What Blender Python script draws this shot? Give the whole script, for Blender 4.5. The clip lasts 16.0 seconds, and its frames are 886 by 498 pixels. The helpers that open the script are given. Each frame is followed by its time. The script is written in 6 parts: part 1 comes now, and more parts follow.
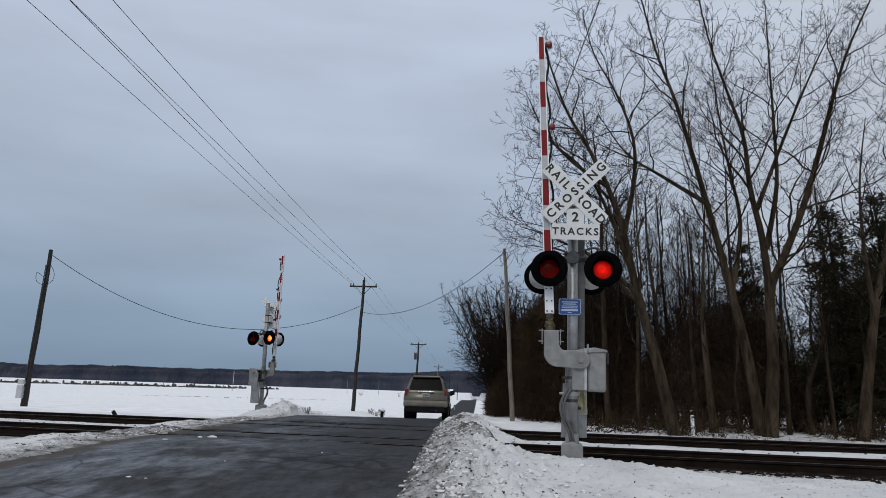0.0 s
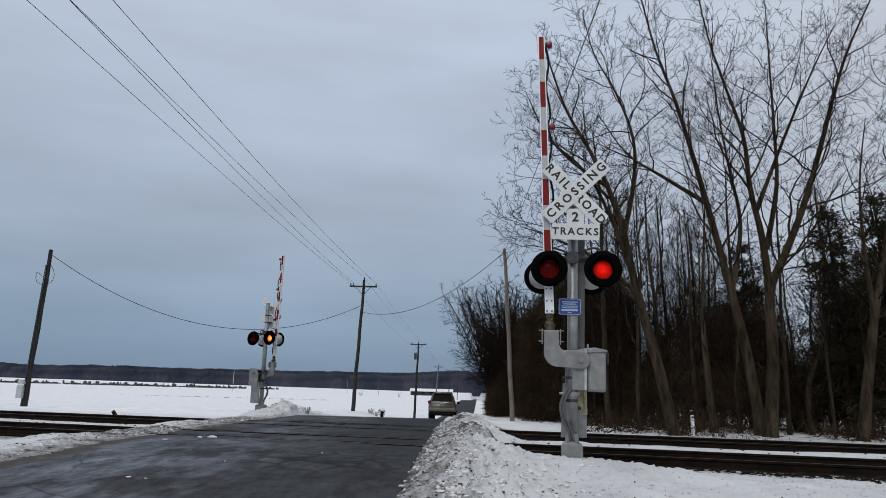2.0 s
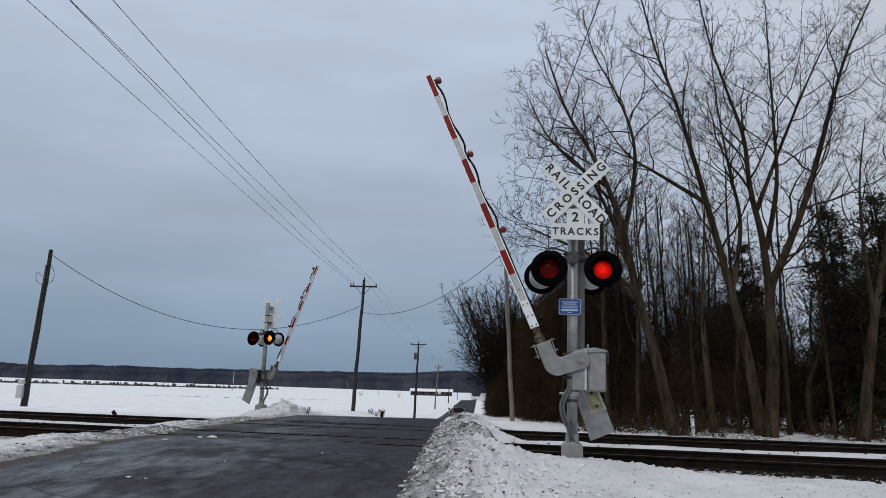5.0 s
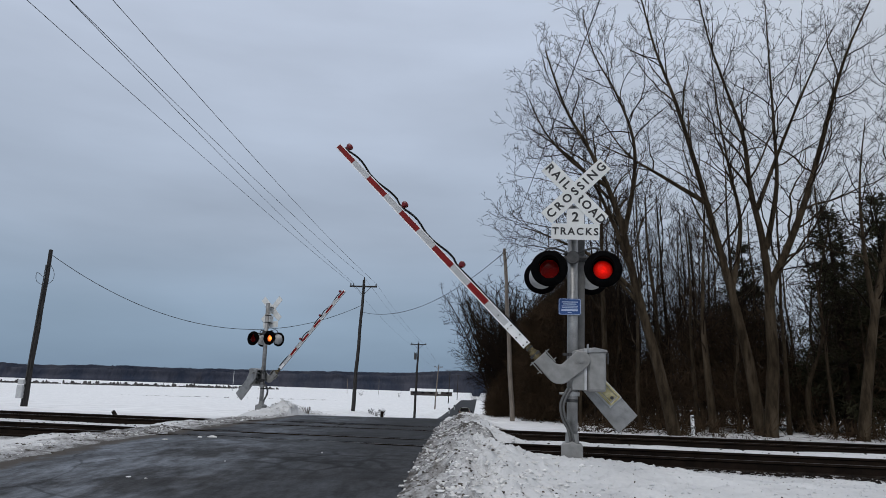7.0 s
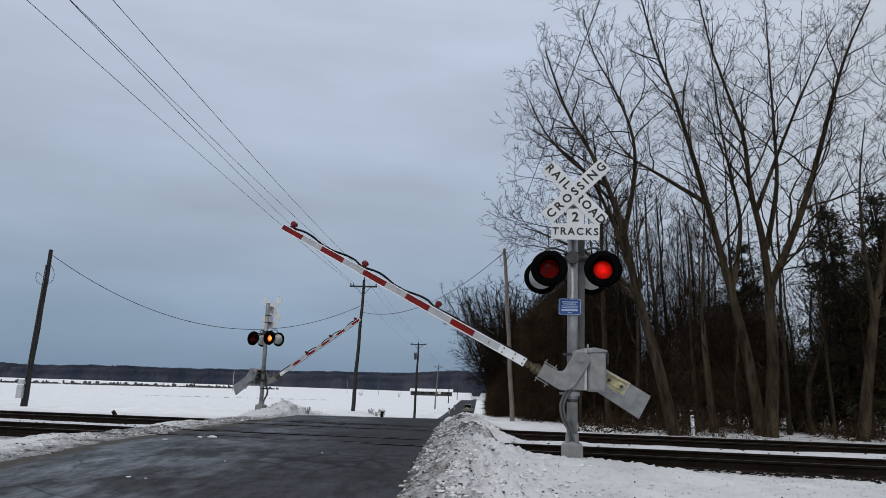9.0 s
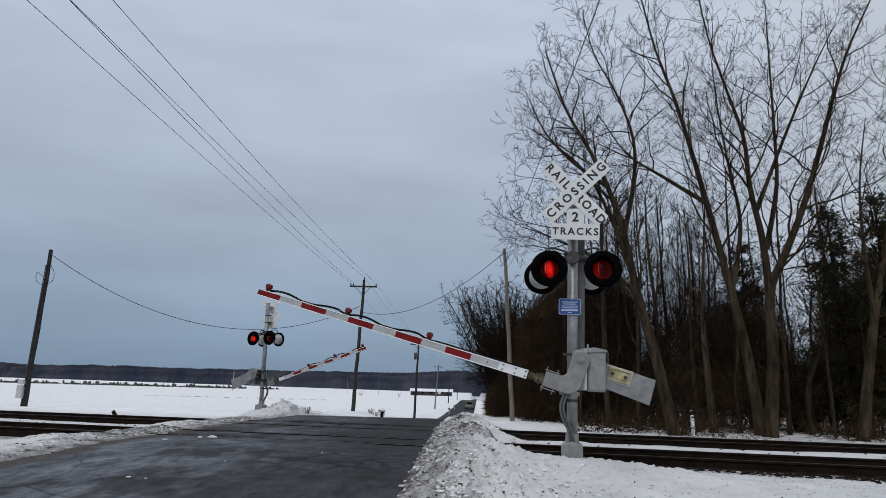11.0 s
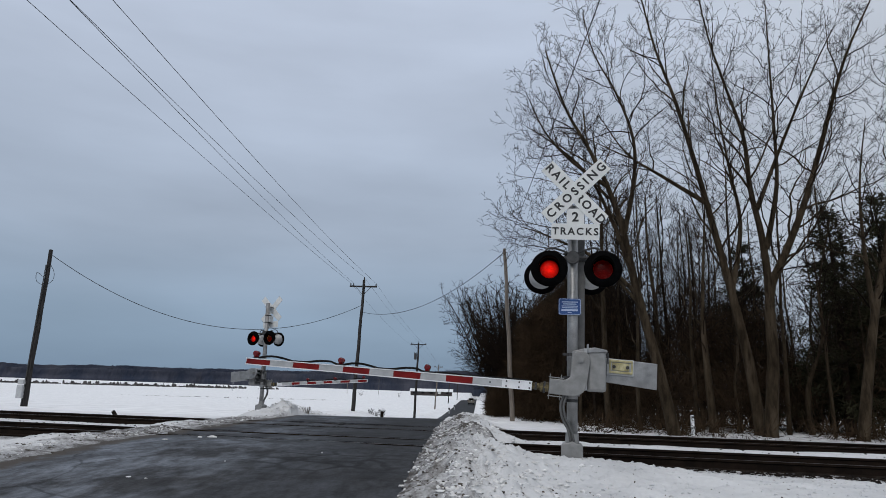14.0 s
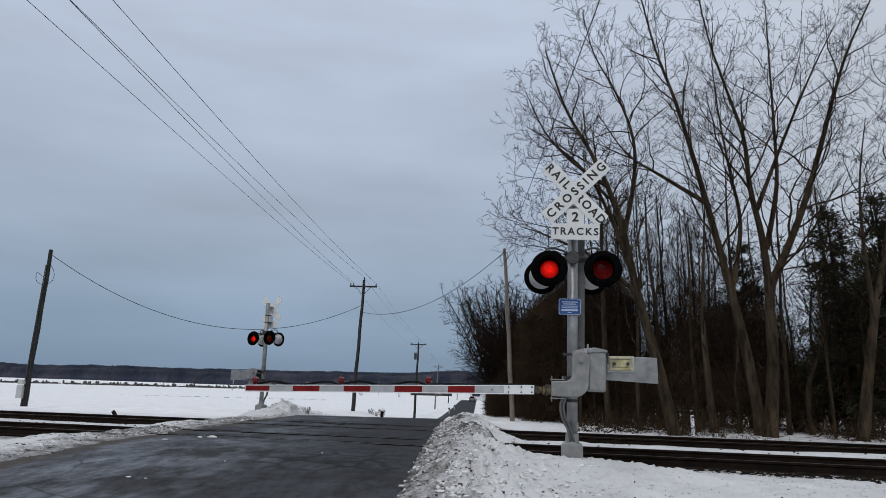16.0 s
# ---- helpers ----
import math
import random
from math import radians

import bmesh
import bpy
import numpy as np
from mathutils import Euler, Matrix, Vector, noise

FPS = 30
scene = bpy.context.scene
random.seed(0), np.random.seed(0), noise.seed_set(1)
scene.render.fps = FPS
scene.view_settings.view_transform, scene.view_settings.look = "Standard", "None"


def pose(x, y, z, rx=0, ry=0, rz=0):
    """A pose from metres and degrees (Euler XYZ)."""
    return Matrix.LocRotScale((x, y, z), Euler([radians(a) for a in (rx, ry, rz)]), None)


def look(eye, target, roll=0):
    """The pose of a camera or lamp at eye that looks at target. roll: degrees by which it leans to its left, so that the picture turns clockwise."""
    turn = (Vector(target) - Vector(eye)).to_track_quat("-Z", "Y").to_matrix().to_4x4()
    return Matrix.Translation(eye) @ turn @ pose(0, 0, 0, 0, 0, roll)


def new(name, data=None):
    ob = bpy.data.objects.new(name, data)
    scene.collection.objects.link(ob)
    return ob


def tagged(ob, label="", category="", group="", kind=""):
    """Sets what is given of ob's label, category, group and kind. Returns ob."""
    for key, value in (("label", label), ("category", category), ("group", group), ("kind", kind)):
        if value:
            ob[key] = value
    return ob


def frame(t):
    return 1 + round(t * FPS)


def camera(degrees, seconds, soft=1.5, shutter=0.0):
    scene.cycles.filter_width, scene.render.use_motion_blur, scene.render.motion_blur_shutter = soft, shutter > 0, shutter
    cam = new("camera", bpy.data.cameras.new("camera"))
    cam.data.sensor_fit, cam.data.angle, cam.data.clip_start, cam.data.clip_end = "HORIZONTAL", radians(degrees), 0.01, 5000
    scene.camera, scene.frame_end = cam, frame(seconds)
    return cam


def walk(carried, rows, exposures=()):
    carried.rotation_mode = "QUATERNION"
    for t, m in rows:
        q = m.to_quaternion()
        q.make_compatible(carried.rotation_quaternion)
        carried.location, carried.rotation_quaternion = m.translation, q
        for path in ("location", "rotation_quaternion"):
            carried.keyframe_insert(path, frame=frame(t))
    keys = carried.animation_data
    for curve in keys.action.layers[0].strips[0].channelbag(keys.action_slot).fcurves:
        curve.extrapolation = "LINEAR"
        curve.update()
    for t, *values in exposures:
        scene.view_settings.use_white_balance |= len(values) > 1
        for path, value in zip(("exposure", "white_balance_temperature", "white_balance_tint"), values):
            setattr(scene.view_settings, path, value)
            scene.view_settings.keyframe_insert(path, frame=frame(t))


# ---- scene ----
# ---------------------------------------------------------------- camera
cam = camera(68.55, 16.0, soft=0.8)
STAND = look((0, 0, 1.02), (-0.348, 9.767, 3.136), 1.46)
walk(cam, [(0.0, STAND), (16.0, STAND)], [(0.0, 0.0), (16.0, 0.0)])

# ---------------------------------------------------------------- world and sun
SUN_EL, SUN_AZ = radians(38), radians(200)
world = bpy.data.worlds.new("winter_sky")
scene.world = world
world.use_nodes = True


def make_sky():
    nt = world.node_tree
    nt.nodes.clear()
    N, Lk = nt.nodes.new, nt.links.new
    out, bg = N("ShaderNodeOutputWorld"), N("ShaderNodeBackground")
    sky = N("ShaderNodeTexSky")
    sky.sky_type, sky.sun_disc = "NISHITA", False
    sky.sun_elevation, sky.sun_rotation = SUN_EL, SUN_AZ
    sky.air_density, sky.dust_density = 1.0, 2.0
    dim = N("ShaderNodeVectorMath"); dim.operation = "SCALE"; dim.inputs[3].default_value = 0.06
    Lk(sky.outputs[0], dim.inputs[0])
    tc, sep = N("ShaderNodeTexCoord"), N("ShaderNodeSeparateXYZ")
    Lk(tc.outputs["Generated"], sep.inputs[0])
    # cloud deck: slate blue low down, brighter towards the zenith
    ramp = N("ShaderNodeValToRGB")
    Lk(sep.outputs["Z"], ramp.inputs[0])
    e = ramp.color_ramp.elements
    e[0].position, e[0].color = 0.0, (0.205, 0.297, 0.415, 1)
    e[1].position, e[1].color = 1.0, (1.22, 1.16, 1.10, 1)
    for p, c in ((0.10, (0.26, 0.35, 0.465, 1)), (0.22, (0.375, 0.45, 0.565, 1)), (0.42, (0.47, 0.54, 0.665, 1)), (0.74, (0.58, 0.65, 0.79, 1))):
        k = e.new(p); k.color = c
    # long flat streaks
    mp = N("ShaderNodeMapping"); mp.inputs["Scale"].default_value = (1.2, 1.2, 5.0)
    mp.inputs["Rotation"].default_value = (0, radians(6), 0)
    Lk(tc.outputs["Generated"], mp.inputs[0])
    ns = N("ShaderNodeTexNoise"); ns.inputs["Scale"].default_value = 1.6; ns.inputs["Detail"].default_value = 5; ns.inputs["Roughness"].default_value = 0.5
    Lk(mp.outputs[0], ns.inputs["Vector"])
    mr = N("ShaderNodeMapRange"); mr.inputs[1].default_value, mr.inputs[2].default_value, mr.inputs[3].default_value, mr.inputs[4].default_value = 0.3, 0.7, 0.87, 1.11
    Lk(ns.outputs[0], mr.inputs[0])
    mul = N("ShaderNodeVectorMath"); mul.operation = "SCALE"
    Lk(ramp.outputs[0], mul.inputs[0]); Lk(mr.outputs[0], mul.inputs[3])
    # the cloud is thinner and paler towards the east, low over the wood
    east = N("ShaderNodeMapRange"); east.inputs[1].default_value, east.inputs[2].default_value, east.inputs[4].default_value = 0.08, 0.5, 0.5
    Lk(sep.outputs["X"], east.inputs[0])
    pale = N("ShaderNodeMix"); pale.data_type = "RGBA"; pale.inputs[7].default_value = (0.61, 0.645, 0.69, 1)
    Lk(east.outputs[0], pale.inputs[0]); Lk(mul.outputs[0], pale.inputs[6])
    mix = N("ShaderNodeMix"); mix.data_type = "RGBA"; mix.inputs[0].default_value = 0.94
    Lk(dim.outputs[0], mix.inputs[6]); Lk(pale.outputs[2], mix.inputs[7])
    Lk(mix.outputs[2], bg.inputs[0])
    bg.inputs[1].default_value = 1.0
    Lk(bg.outputs[0], out.inputs[0])


make_sky()
sun_data = bpy.data.lights.new("sun", "SUN")
sun_data.energy, sun_data.angle, sun_data.color = 0.85, radians(25), (1.0, 0.96, 0.9)
sun = new("sun", sun_data)
sun.matrix_basis = look((-20, -30, 40), (-20 + 30 * 0.35, -30 + 30 * 0.95, 40 - 31 * math.tan(SUN_EL)))

# ---------------------------------------------------------------- materials
SKEW = -0.2


def surf(name, c1, c2, scale=8.0, rough=0.6, metal=0.0, bump=0.2, fine=60.0, c3=None, stain=0.0, spec=0.5, dist=0.02, vary=0.0, stretch=None):
    """Two-scale surface: broad patches between c1 and c2, fine grain, stains towards c3, relief."""
    m = bpy.data.materials.new(name)
    m.use_nodes = True
    nt = m.node_tree
    N, Lk = nt.nodes.new, nt.links.new
    b = nt.nodes["Principled BSDF"]
    tc = N("ShaderNodeTexCoord")
    vec = tc.outputs["Object"]
    if stretch:
        mp = N("ShaderNodeMapping"); mp.inputs["Scale"].default_value = stretch
        Lk(vec, mp.inputs[0]); vec = mp.outputs[0]
    a = N("ShaderNodeTexNoise"); a.inputs["Scale"].default_value = scale; a.inputs["Detail"].default_value = 6
    f = N("ShaderNodeTexNoise"); f.inputs["Scale"].default_value = fine; f.inputs["Detail"].default_value = 4
    Lk(vec, a.inputs["Vector"]); Lk(vec, f.inputs["Vector"])
    add = N("ShaderNodeMath"); add.operation = "MULTIPLY_ADD"; add.inputs[1].default_value = 0.35
    Lk(f.outputs[0], add.inputs[0]); Lk(a.outputs[0], add.inputs[2])
    mr = N("ShaderNodeMapRange"); mr.inputs[1].default_value, mr.inputs[2].default_value = 0.5, 0.85
    Lk(add.outputs[0], mr.inputs[0])
    mix = N("ShaderNodeMix"); mix.data_type = "RGBA"
    mix.inputs[6].default_value, mix.inputs[7].default_value = (*c1, 1), (*c2, 1)
    Lk(mr.outputs[0], mix.inputs[0])
    col = mix.outputs[2]
    if c3:
        s = N("ShaderNodeTexNoise"); s.inputs["Scale"].default_value = scale * 0.37; s.inputs["Detail"].default_value = 8; s.inputs["Roughness"].default_value = 0.65
        Lk(vec, s.inputs["Vector"])
        sr = N("ShaderNodeMapRange"); sr.inputs[1].default_value, sr.inputs[2].default_value, sr.inputs[4].default_value = 0.5, 0.68, stain
        Lk(s.outputs[0], sr.inputs[0])
        m2 = N("ShaderNodeMix"); m2.data_type = "RGBA"; m2.inputs[7].default_value = (*c3, 1)
        Lk(sr.outputs[0], m2.inputs[0]); Lk(col, m2.inputs[6])
        col = m2.outputs[2]
    if vary:
        oi = N("ShaderNodeObjectInfo")
        vr = N("ShaderNodeMapRange"); vr.inputs[3].default_value, vr.inputs[4].default_value = 1 - vary, 1 + vary
        Lk(oi.outputs["Random"], vr.inputs[0])
        vm = N("ShaderNodeVectorMath"); vm.operation = "SCALE"
        Lk(col, vm.inputs[0]); Lk(vr.outputs[0], vm.inputs[3])
        col = vm.outputs[0]
    Lk(col, b.inputs["Base Color"])
    b.inputs["Metallic"].default_value = metal
    b.inputs["Specular IOR Level"].default_value = spec
    rr = N("ShaderNodeMapRange"); rr.inputs[3].default_value, rr.inputs[4].default_value = max(0.05, rough - 0.12), min(1, rough + 0.12)
    Lk(a.outputs[0], rr.inputs[0]); Lk(rr.outputs[0], b.inputs["Roughness"])
    if bump:
        bp = N("ShaderNodeBump"); bp.inputs["Strength"].default_value = bump; bp.inputs["Distance"].default_value = dist
        Lk(add.outputs[0], bp.inputs["Height"]); Lk(bp.outputs[0], b.inputs["Normal"])
    return m


def glow(name, colour, power):
    m = bpy.data.materials.new(name)
    m.use_nodes = True
    nt = m.node_tree
    b = nt.nodes["Principled BSDF"]
    b.inputs["Base Color"].default_value = (*[c * 0.5 for c in colour], 1)
    # LED-like facets
    v = nt.nodes.new("ShaderNodeTexVoronoi"); v.inputs["Scale"].default_value = 28
    tc = nt.nodes.new("ShaderNodeTexCoord"); nt.links.new(tc.outputs["Object"], v.inputs["Vector"])
    mr = nt.nodes.new("ShaderNodeMapRange"); mr.inputs[1].default_value, mr.inputs[2].default_value, mr.inputs[3].default_value, mr.inputs[4].default_value = 0, 0.6, power * 1.25, power * 0.7
    nt.links.new(v.outputs["Distance"], mr.inputs[0])
    ln = nt.nodes.new("ShaderNodeVectorMath"); ln.operation = "LENGTH"; nt.links.new(tc.outputs["Object"], ln.inputs[0])
    fall = nt.nodes.new("ShaderNodeMapRange"); fall.inputs[1].default_value, fall.inputs[2].default_value, fall.inputs[3].default_value, fall.inputs[4].default_value = 0.01, 0.125, 1.75, 0.10
    nt.links.new(ln.outputs["Value"], fall.inputs[0])
    mu = nt.nodes.new("ShaderNodeMath"); mu.operation = "MULTIPLY"; nt.links.new(mr.outputs[0], mu.inputs[0]); nt.links.new(fall.outputs[0], mu.inputs[1])
    nt.links.new(mu.outputs[0], b.inputs["Emission Strength"])
    b.inputs["Emission Color"].default_value = (*colour, 1)
    return m


def tinted(name, colour, gloss=0.12):
    """Thin coloured glass or lens plastic: see-through with a gloss."""
    m = bpy.data.materials.new(name)
    m.use_nodes = True
    nt = m.node_tree
    nt.nodes.clear()
    N, Lk = nt.nodes.new, nt.links.new
    o, mx, tr, gl = N("ShaderNodeOutputMaterial"), N("ShaderNodeMixShader"), N("ShaderNodeBsdfTransparent"), N("ShaderNodeBsdfPrincipled")
    tr.inputs[0].default_value = (*colour, 1)
    gl.inputs["Base Color"].default_value = (*[c * 0.12 for c in colour], 1); gl.inputs["Roughness"].default_value = 0.25
    mx.inputs[0].default_value = gloss
    Lk(tr.outputs[0], mx.inputs[1]); Lk(gl.outputs[0], mx.inputs[2]); Lk(mx.outputs[0], o.inputs[0])
    return m


def ground_material():
    """Snow over a field: grey slush and brown grit beside the road, dark grass poking through."""
    m = surf("snow", (0.74, 0.755, 0.775), (0.86, 0.87, 0.88), 1.3, 0.75, 0, 0.8, 16.0, dist=0.06)
    nt = m.node_tree
    N, Lk = nt.nodes.new, nt.links.new
    b = nt.nodes["Principled BSDF"]
    src = b.inputs["Base Color"].links[0].from_socket
    tc = N("ShaderNodeTexCoord"); sep = N("ShaderNodeSeparateXYZ"); Lk(tc.outputs["Object"], sep.inputs[0])
    # distance from the road's edge
    ab = N("ShaderNodeMath"); ab.operation = "ADD"; ab.inputs[1].default_value = 3.4; Lk(sep.outputs["X"], ab.inputs[0])
    a2 = N("ShaderNodeMath"); a2.operation = "ABSOLUTE"; Lk(ab.outputs[0], a2.inputs[0])
    near = N("ShaderNodeMapRange"); near.inputs[1].default_value, near.inputs[2].default_value, near.inputs[3].default_value, near.inputs[4].default_value = 2.7, 4.5, 0.34, -0.08
    Lk(a2.outputs[0], near.inputs[0])
    fy = N("ShaderNodeMapRange"); fy.inputs[1].default_value, fy.inputs[2].default_value, fy.inputs[4].default_value = 21, 26, -0.5
    Lk(sep.outputs["Y"], fy.inputs[0])
    nf = N("ShaderNodeMath"); nf.operation = "ADD"; Lk(near.outputs[0], nf.inputs[0]); Lk(fy.outputs[0], nf.inputs[1])
    ns = N("ShaderNodeTexNoise"); ns.inputs["Scale"].default_value = 3.6; ns.inputs["Detail"].default_value = 9; ns.inputs["Roughness"].default_value = 0.78
    Lk(tc.outputs["Object"], ns.inputs["Vector"])
    # cinders thrown out beside the tracks
    sk = N("ShaderNodeMath"); sk.operation = "MULTIPLY_ADD"; sk.inputs[1].default_value = -SKEW; Lk(sep.outputs["X"], sk.inputs[0]); Lk(sep.outputs["Y"], sk.inputs[2])
    tr = N("ShaderNodeMath"); tr.operation = "SUBTRACT"; tr.inputs[1].default_value = 15.4; Lk(sk.outputs[0], tr.inputs[0])
    ta = N("ShaderNodeMath"); ta.operation = "ABSOLUTE"; Lk(tr.outputs[0], ta.inputs[0])
    tm = N("ShaderNodeMapRange"); tm.inputs[1].default_value, tm.inputs[2].default_value, tm.inputs[3].default_value, tm.inputs[4].default_value = 4.0, 5.4, 0.30, -0.08
    Lk(ta.outputs[0], tm.inputs[0])
    ti = N("ShaderNodeMapRange"); ti.inputs[1].default_value, ti.inputs[2].default_value, ti.inputs[3].default_value, ti.inputs[4].default_value = 0.85, 1.25, -0.08, 0.30
    Lk(ta.outputs[0], ti.inputs[0])
    tn = N("ShaderNodeMath"); tn.operation = "MINIMUM"; Lk(tm.outputs[0], tn.inputs[0]); Lk(ti.outputs[0], tn.inputs[1])
    mx0 = N("ShaderNodeMath"); mx0.operation = "MAXIMUM"; Lk(tn.outputs[0], mx0.inputs[0]); Lk(nf.outputs[0], mx0.inputs[1])
    # leaf litter showing through on the floor of the wood
    wx = N("ShaderNodeMapRange"); wx.inputs[1].default_value, wx.inputs[2].default_value = 4.0, 7.0; Lk(sep.outputs["X"], wx.inputs[0])
    wy = N("ShaderNodeMapRange"); wy.inputs[1].default_value, wy.inputs[2].default_value = 20.4, 21.4; Lk(sk.outputs[0], wy.inputs[0])
    ww = N("ShaderNodeMath"); ww.operation = "MULTIPLY"; Lk(wx.outputs[0], ww.inputs[0]); Lk(wy.outputs[0], ww.inputs[1])
    wv = N("ShaderNodeMath"); wv.operation = "MULTIPLY_ADD"; wv.inputs[1].default_value = 0.28; wv.inputs[2].default_value = -0.1; Lk(ww.outputs[0], wv.inputs[0])
    mxm = N("ShaderNodeMath"); mxm.operation = "MAXIMUM"; Lk(mx0.outputs[0], mxm.inputs[0]); Lk(wv.outputs[0], mxm.inputs[1])
    sm = N("ShaderNodeMath"); sm.operation = "ADD"; Lk(ns.outputs[0], sm.inputs[0]); Lk(mxm.outputs[0], sm.inputs[1])
    dr = N("ShaderNodeMapRange"); dr.inputs[1].default_value, dr.inputs[2].default_value = 0.60, 0.86
    Lk(sm.outputs[0], dr.inputs[0])
    mx = N("ShaderNodeMix"); mx.data_type = "RGBA"; mx.inputs[7].default_value = (0.05, 0.043, 0.036, 1)
    # old roadside snow is greyer than the open field
    og = N("ShaderNodeMapRange"); og.inputs[1].default_value, og.inputs[2].default_value, og.inputs[3].default_value, og.inputs[4].default_value = 20, 30, 0.72, 1.0
    Lk(sk.outputs[0], og.inputs[0])
    gn = N("ShaderNodeTexNoise"); gn.inputs["Scale"].default_value = 0.9; gn.inputs["Detail"].default_value = 7; gn.inputs["Roughness"].default_value = 0.65; Lk(tc.outputs["Object"], gn.inputs["Vector"])
    gr = N("ShaderNodeMapRange"); gr.inputs[1].default_value, gr.inputs[2].default_value, gr.inputs[3].default_value, gr.inputs[4].default_value = 0.3, 0.7, 0.86, 1.1
    Lk(gn.outputs[0], gr.inputs[0])
    gm = N("ShaderNodeMath"); gm.operation = "MULTIPLY"; Lk(og.outputs[0], gm.inputs[0]); Lk(gr.outputs[0], gm.inputs[1])
    gs = N("ShaderNodeVectorMath"); gs.operation = "SCALE"; Lk(src, gs.inputs[0]); Lk(gm.outputs[0], gs.inputs[3])
    Lk(dr.outputs[0], mx.inputs[0]); Lk(gs.outputs[0], mx.inputs[6])
    Lk(mx.outputs[2], b.inputs["Base Color"])
    return m


def road_material():
    m = surf("worn_asphalt", (0.012, 0.012, 0.013), (0.042, 0.043, 0.046), 2.2, 0.8, 0, 0.9, 30.0, c3=(0.075, 0.082, 0.096), stain=0.75, spec=0.22, stretch=(1.0, 0.42, 1.0), dist=0.012)
    nt = m.node_tree
    N, Lk = nt.nodes.new, nt.links.new
    b = nt.nodes["Principled BSDF"]
    src = b.inputs["Base Color"].links[0].from_socket
    tc = N("ShaderNodeTexCoord")
    # salt streaks along the wheel paths, dark tar cracks
    mp = N("ShaderNodeMapping"); mp.inputs["Scale"].default_value = (0.8, 0.45, 1); Lk(tc.outputs["Object"], mp.inputs[0])
    st = N("ShaderNodeTexNoise"); st.inputs["Scale"].default_value = 1.2; st.inputs["Detail"].default_value = 10; st.inputs["Roughness"].default_value = 0.68; Lk(mp.outputs[0], st.inputs["Vector"])
    sr = N("ShaderNodeMapRange"); sr.inputs[1].default_value, sr.inputs[2].default_value, sr.inputs[4].default_value = 0.42, 0.64, 0.85
    Lk(st.outputs[0], sr.inputs[0])
    # the dried salt lies on the lane less driven
    rs = N("ShaderNodeSeparateXYZ"); Lk(tc.outputs["Object"], rs.inputs[0])
    ln = N("ShaderNodeMapRange"); ln.inputs[1].default_value, ln.inputs[2].default_value, ln.inputs[3].default_value, ln.inputs[4].default_value = -3.6, -2.0, 1.0, 0.12
    Lk(rs.outputs["X"], ln.inputs[0])
    sl = N("ShaderNodeMath"); sl.operation = "MULTIPLY"; Lk(sr.outputs[0], sl.inputs[0]); Lk(ln.outputs[0], sl.inputs[1])
    m1 = N("ShaderNodeMix"); m1.data_type = "RGBA"; m1.inputs[7].default_value = (0.20, 0.222, 0.258, 1)
    Lk(sl.outputs[0], m1.inputs[0]); Lk(src, m1.inputs[6])
    # patchy wear: worn stone, tar and damp spots
    md = N("ShaderNodeTexNoise"); md.inputs["Scale"].default_value = 6.0; md.inputs["Detail"].default_value = 7; md.inputs["Roughness"].default_value = 0.7
    mq = N("ShaderNodeMapping"); mq.inputs["Scale"].default_value = (1, 0.4, 1); Lk(tc.outputs["Object"], mq.inputs[0]); Lk(mq.outputs[0], md.inputs["Vector"])
    mdr = N("ShaderNodeMapRange"); mdr.inputs[1].default_value, mdr.inputs[2].default_value, mdr.inputs[3].default_value, mdr.inputs[4].default_value = 0.35, 0.65, 0.55, 1.45
    Lk(md.outputs[0], mdr.inputs[0])
    msc = N("ShaderNodeVectorMath"); msc.operation = "SCALE"; Lk(m1.outputs[2], msc.inputs[0]); Lk(mdr.outputs[0], msc.inputs[3])
    wp = N("ShaderNodeTexNoise"); wp.inputs["Scale"].default_value = 0.9; wp.inputs["Detail"].default_value = 4; Lk(tc.outputs["Object"], wp.inputs["Vector"])
    wm = N("ShaderNodeMix"); wm.data_type = "RGBA"; wm.inputs[0].default_value = 0.35; Lk(tc.outputs["Object"], wm.inputs[6]); Lk(wp.outputs["Color"], wm.inputs[7])
    vo = N("ShaderNodeTexVoronoi"); vo.feature = "DISTANCE_TO_EDGE"; vo.inputs["Scale"].default_value = 0.55; Lk(wm.outputs[2], vo.inputs["Vector"])
    cr = N("ShaderNodeMapRange"); cr.inputs[1].default_value, cr.inputs[2].default_value, cr.inputs[3].default_value, cr.inputs[4].default_value = 0.003, 0.011, 0.9, 0.0
    Lk(vo.outputs[0], cr.inputs[0])
    br = N("ShaderNodeMath"); br.operation = "MULTIPLY"; Lk(cr.outputs[0], br.inputs[0]); Lk(wp.outputs[0], br.inputs[1])
    m2 = N("ShaderNodeMix"); m2.data_type = "RGBA"; m2.clamp_factor = True; m2.inputs[7].default_value = (0.006, 0.006, 0.0065, 1)
    Lk(br.outputs[0], m2.inputs[0]); Lk(msc.outputs[0], m2.inputs[6])
    # crazed patch in the tarred lane
    cd = N("ShaderNodeVectorMath"); cd.operation = "DISTANCE"; cd.inputs[1].default_value = (-1.9, 9.9, 0.0); Lk(tc.outputs["Object"], cd.inputs[0])
    cm = N("ShaderNodeMapRange"); cm.inputs[1].default_value, cm.inputs[2].default_value, cm.inputs[3].default_value, cm.inputs[4].default_value = 0.6, 1.7, 1.0, 0.0
    Lk(cd.outputs["Value"], cm.inputs[0])
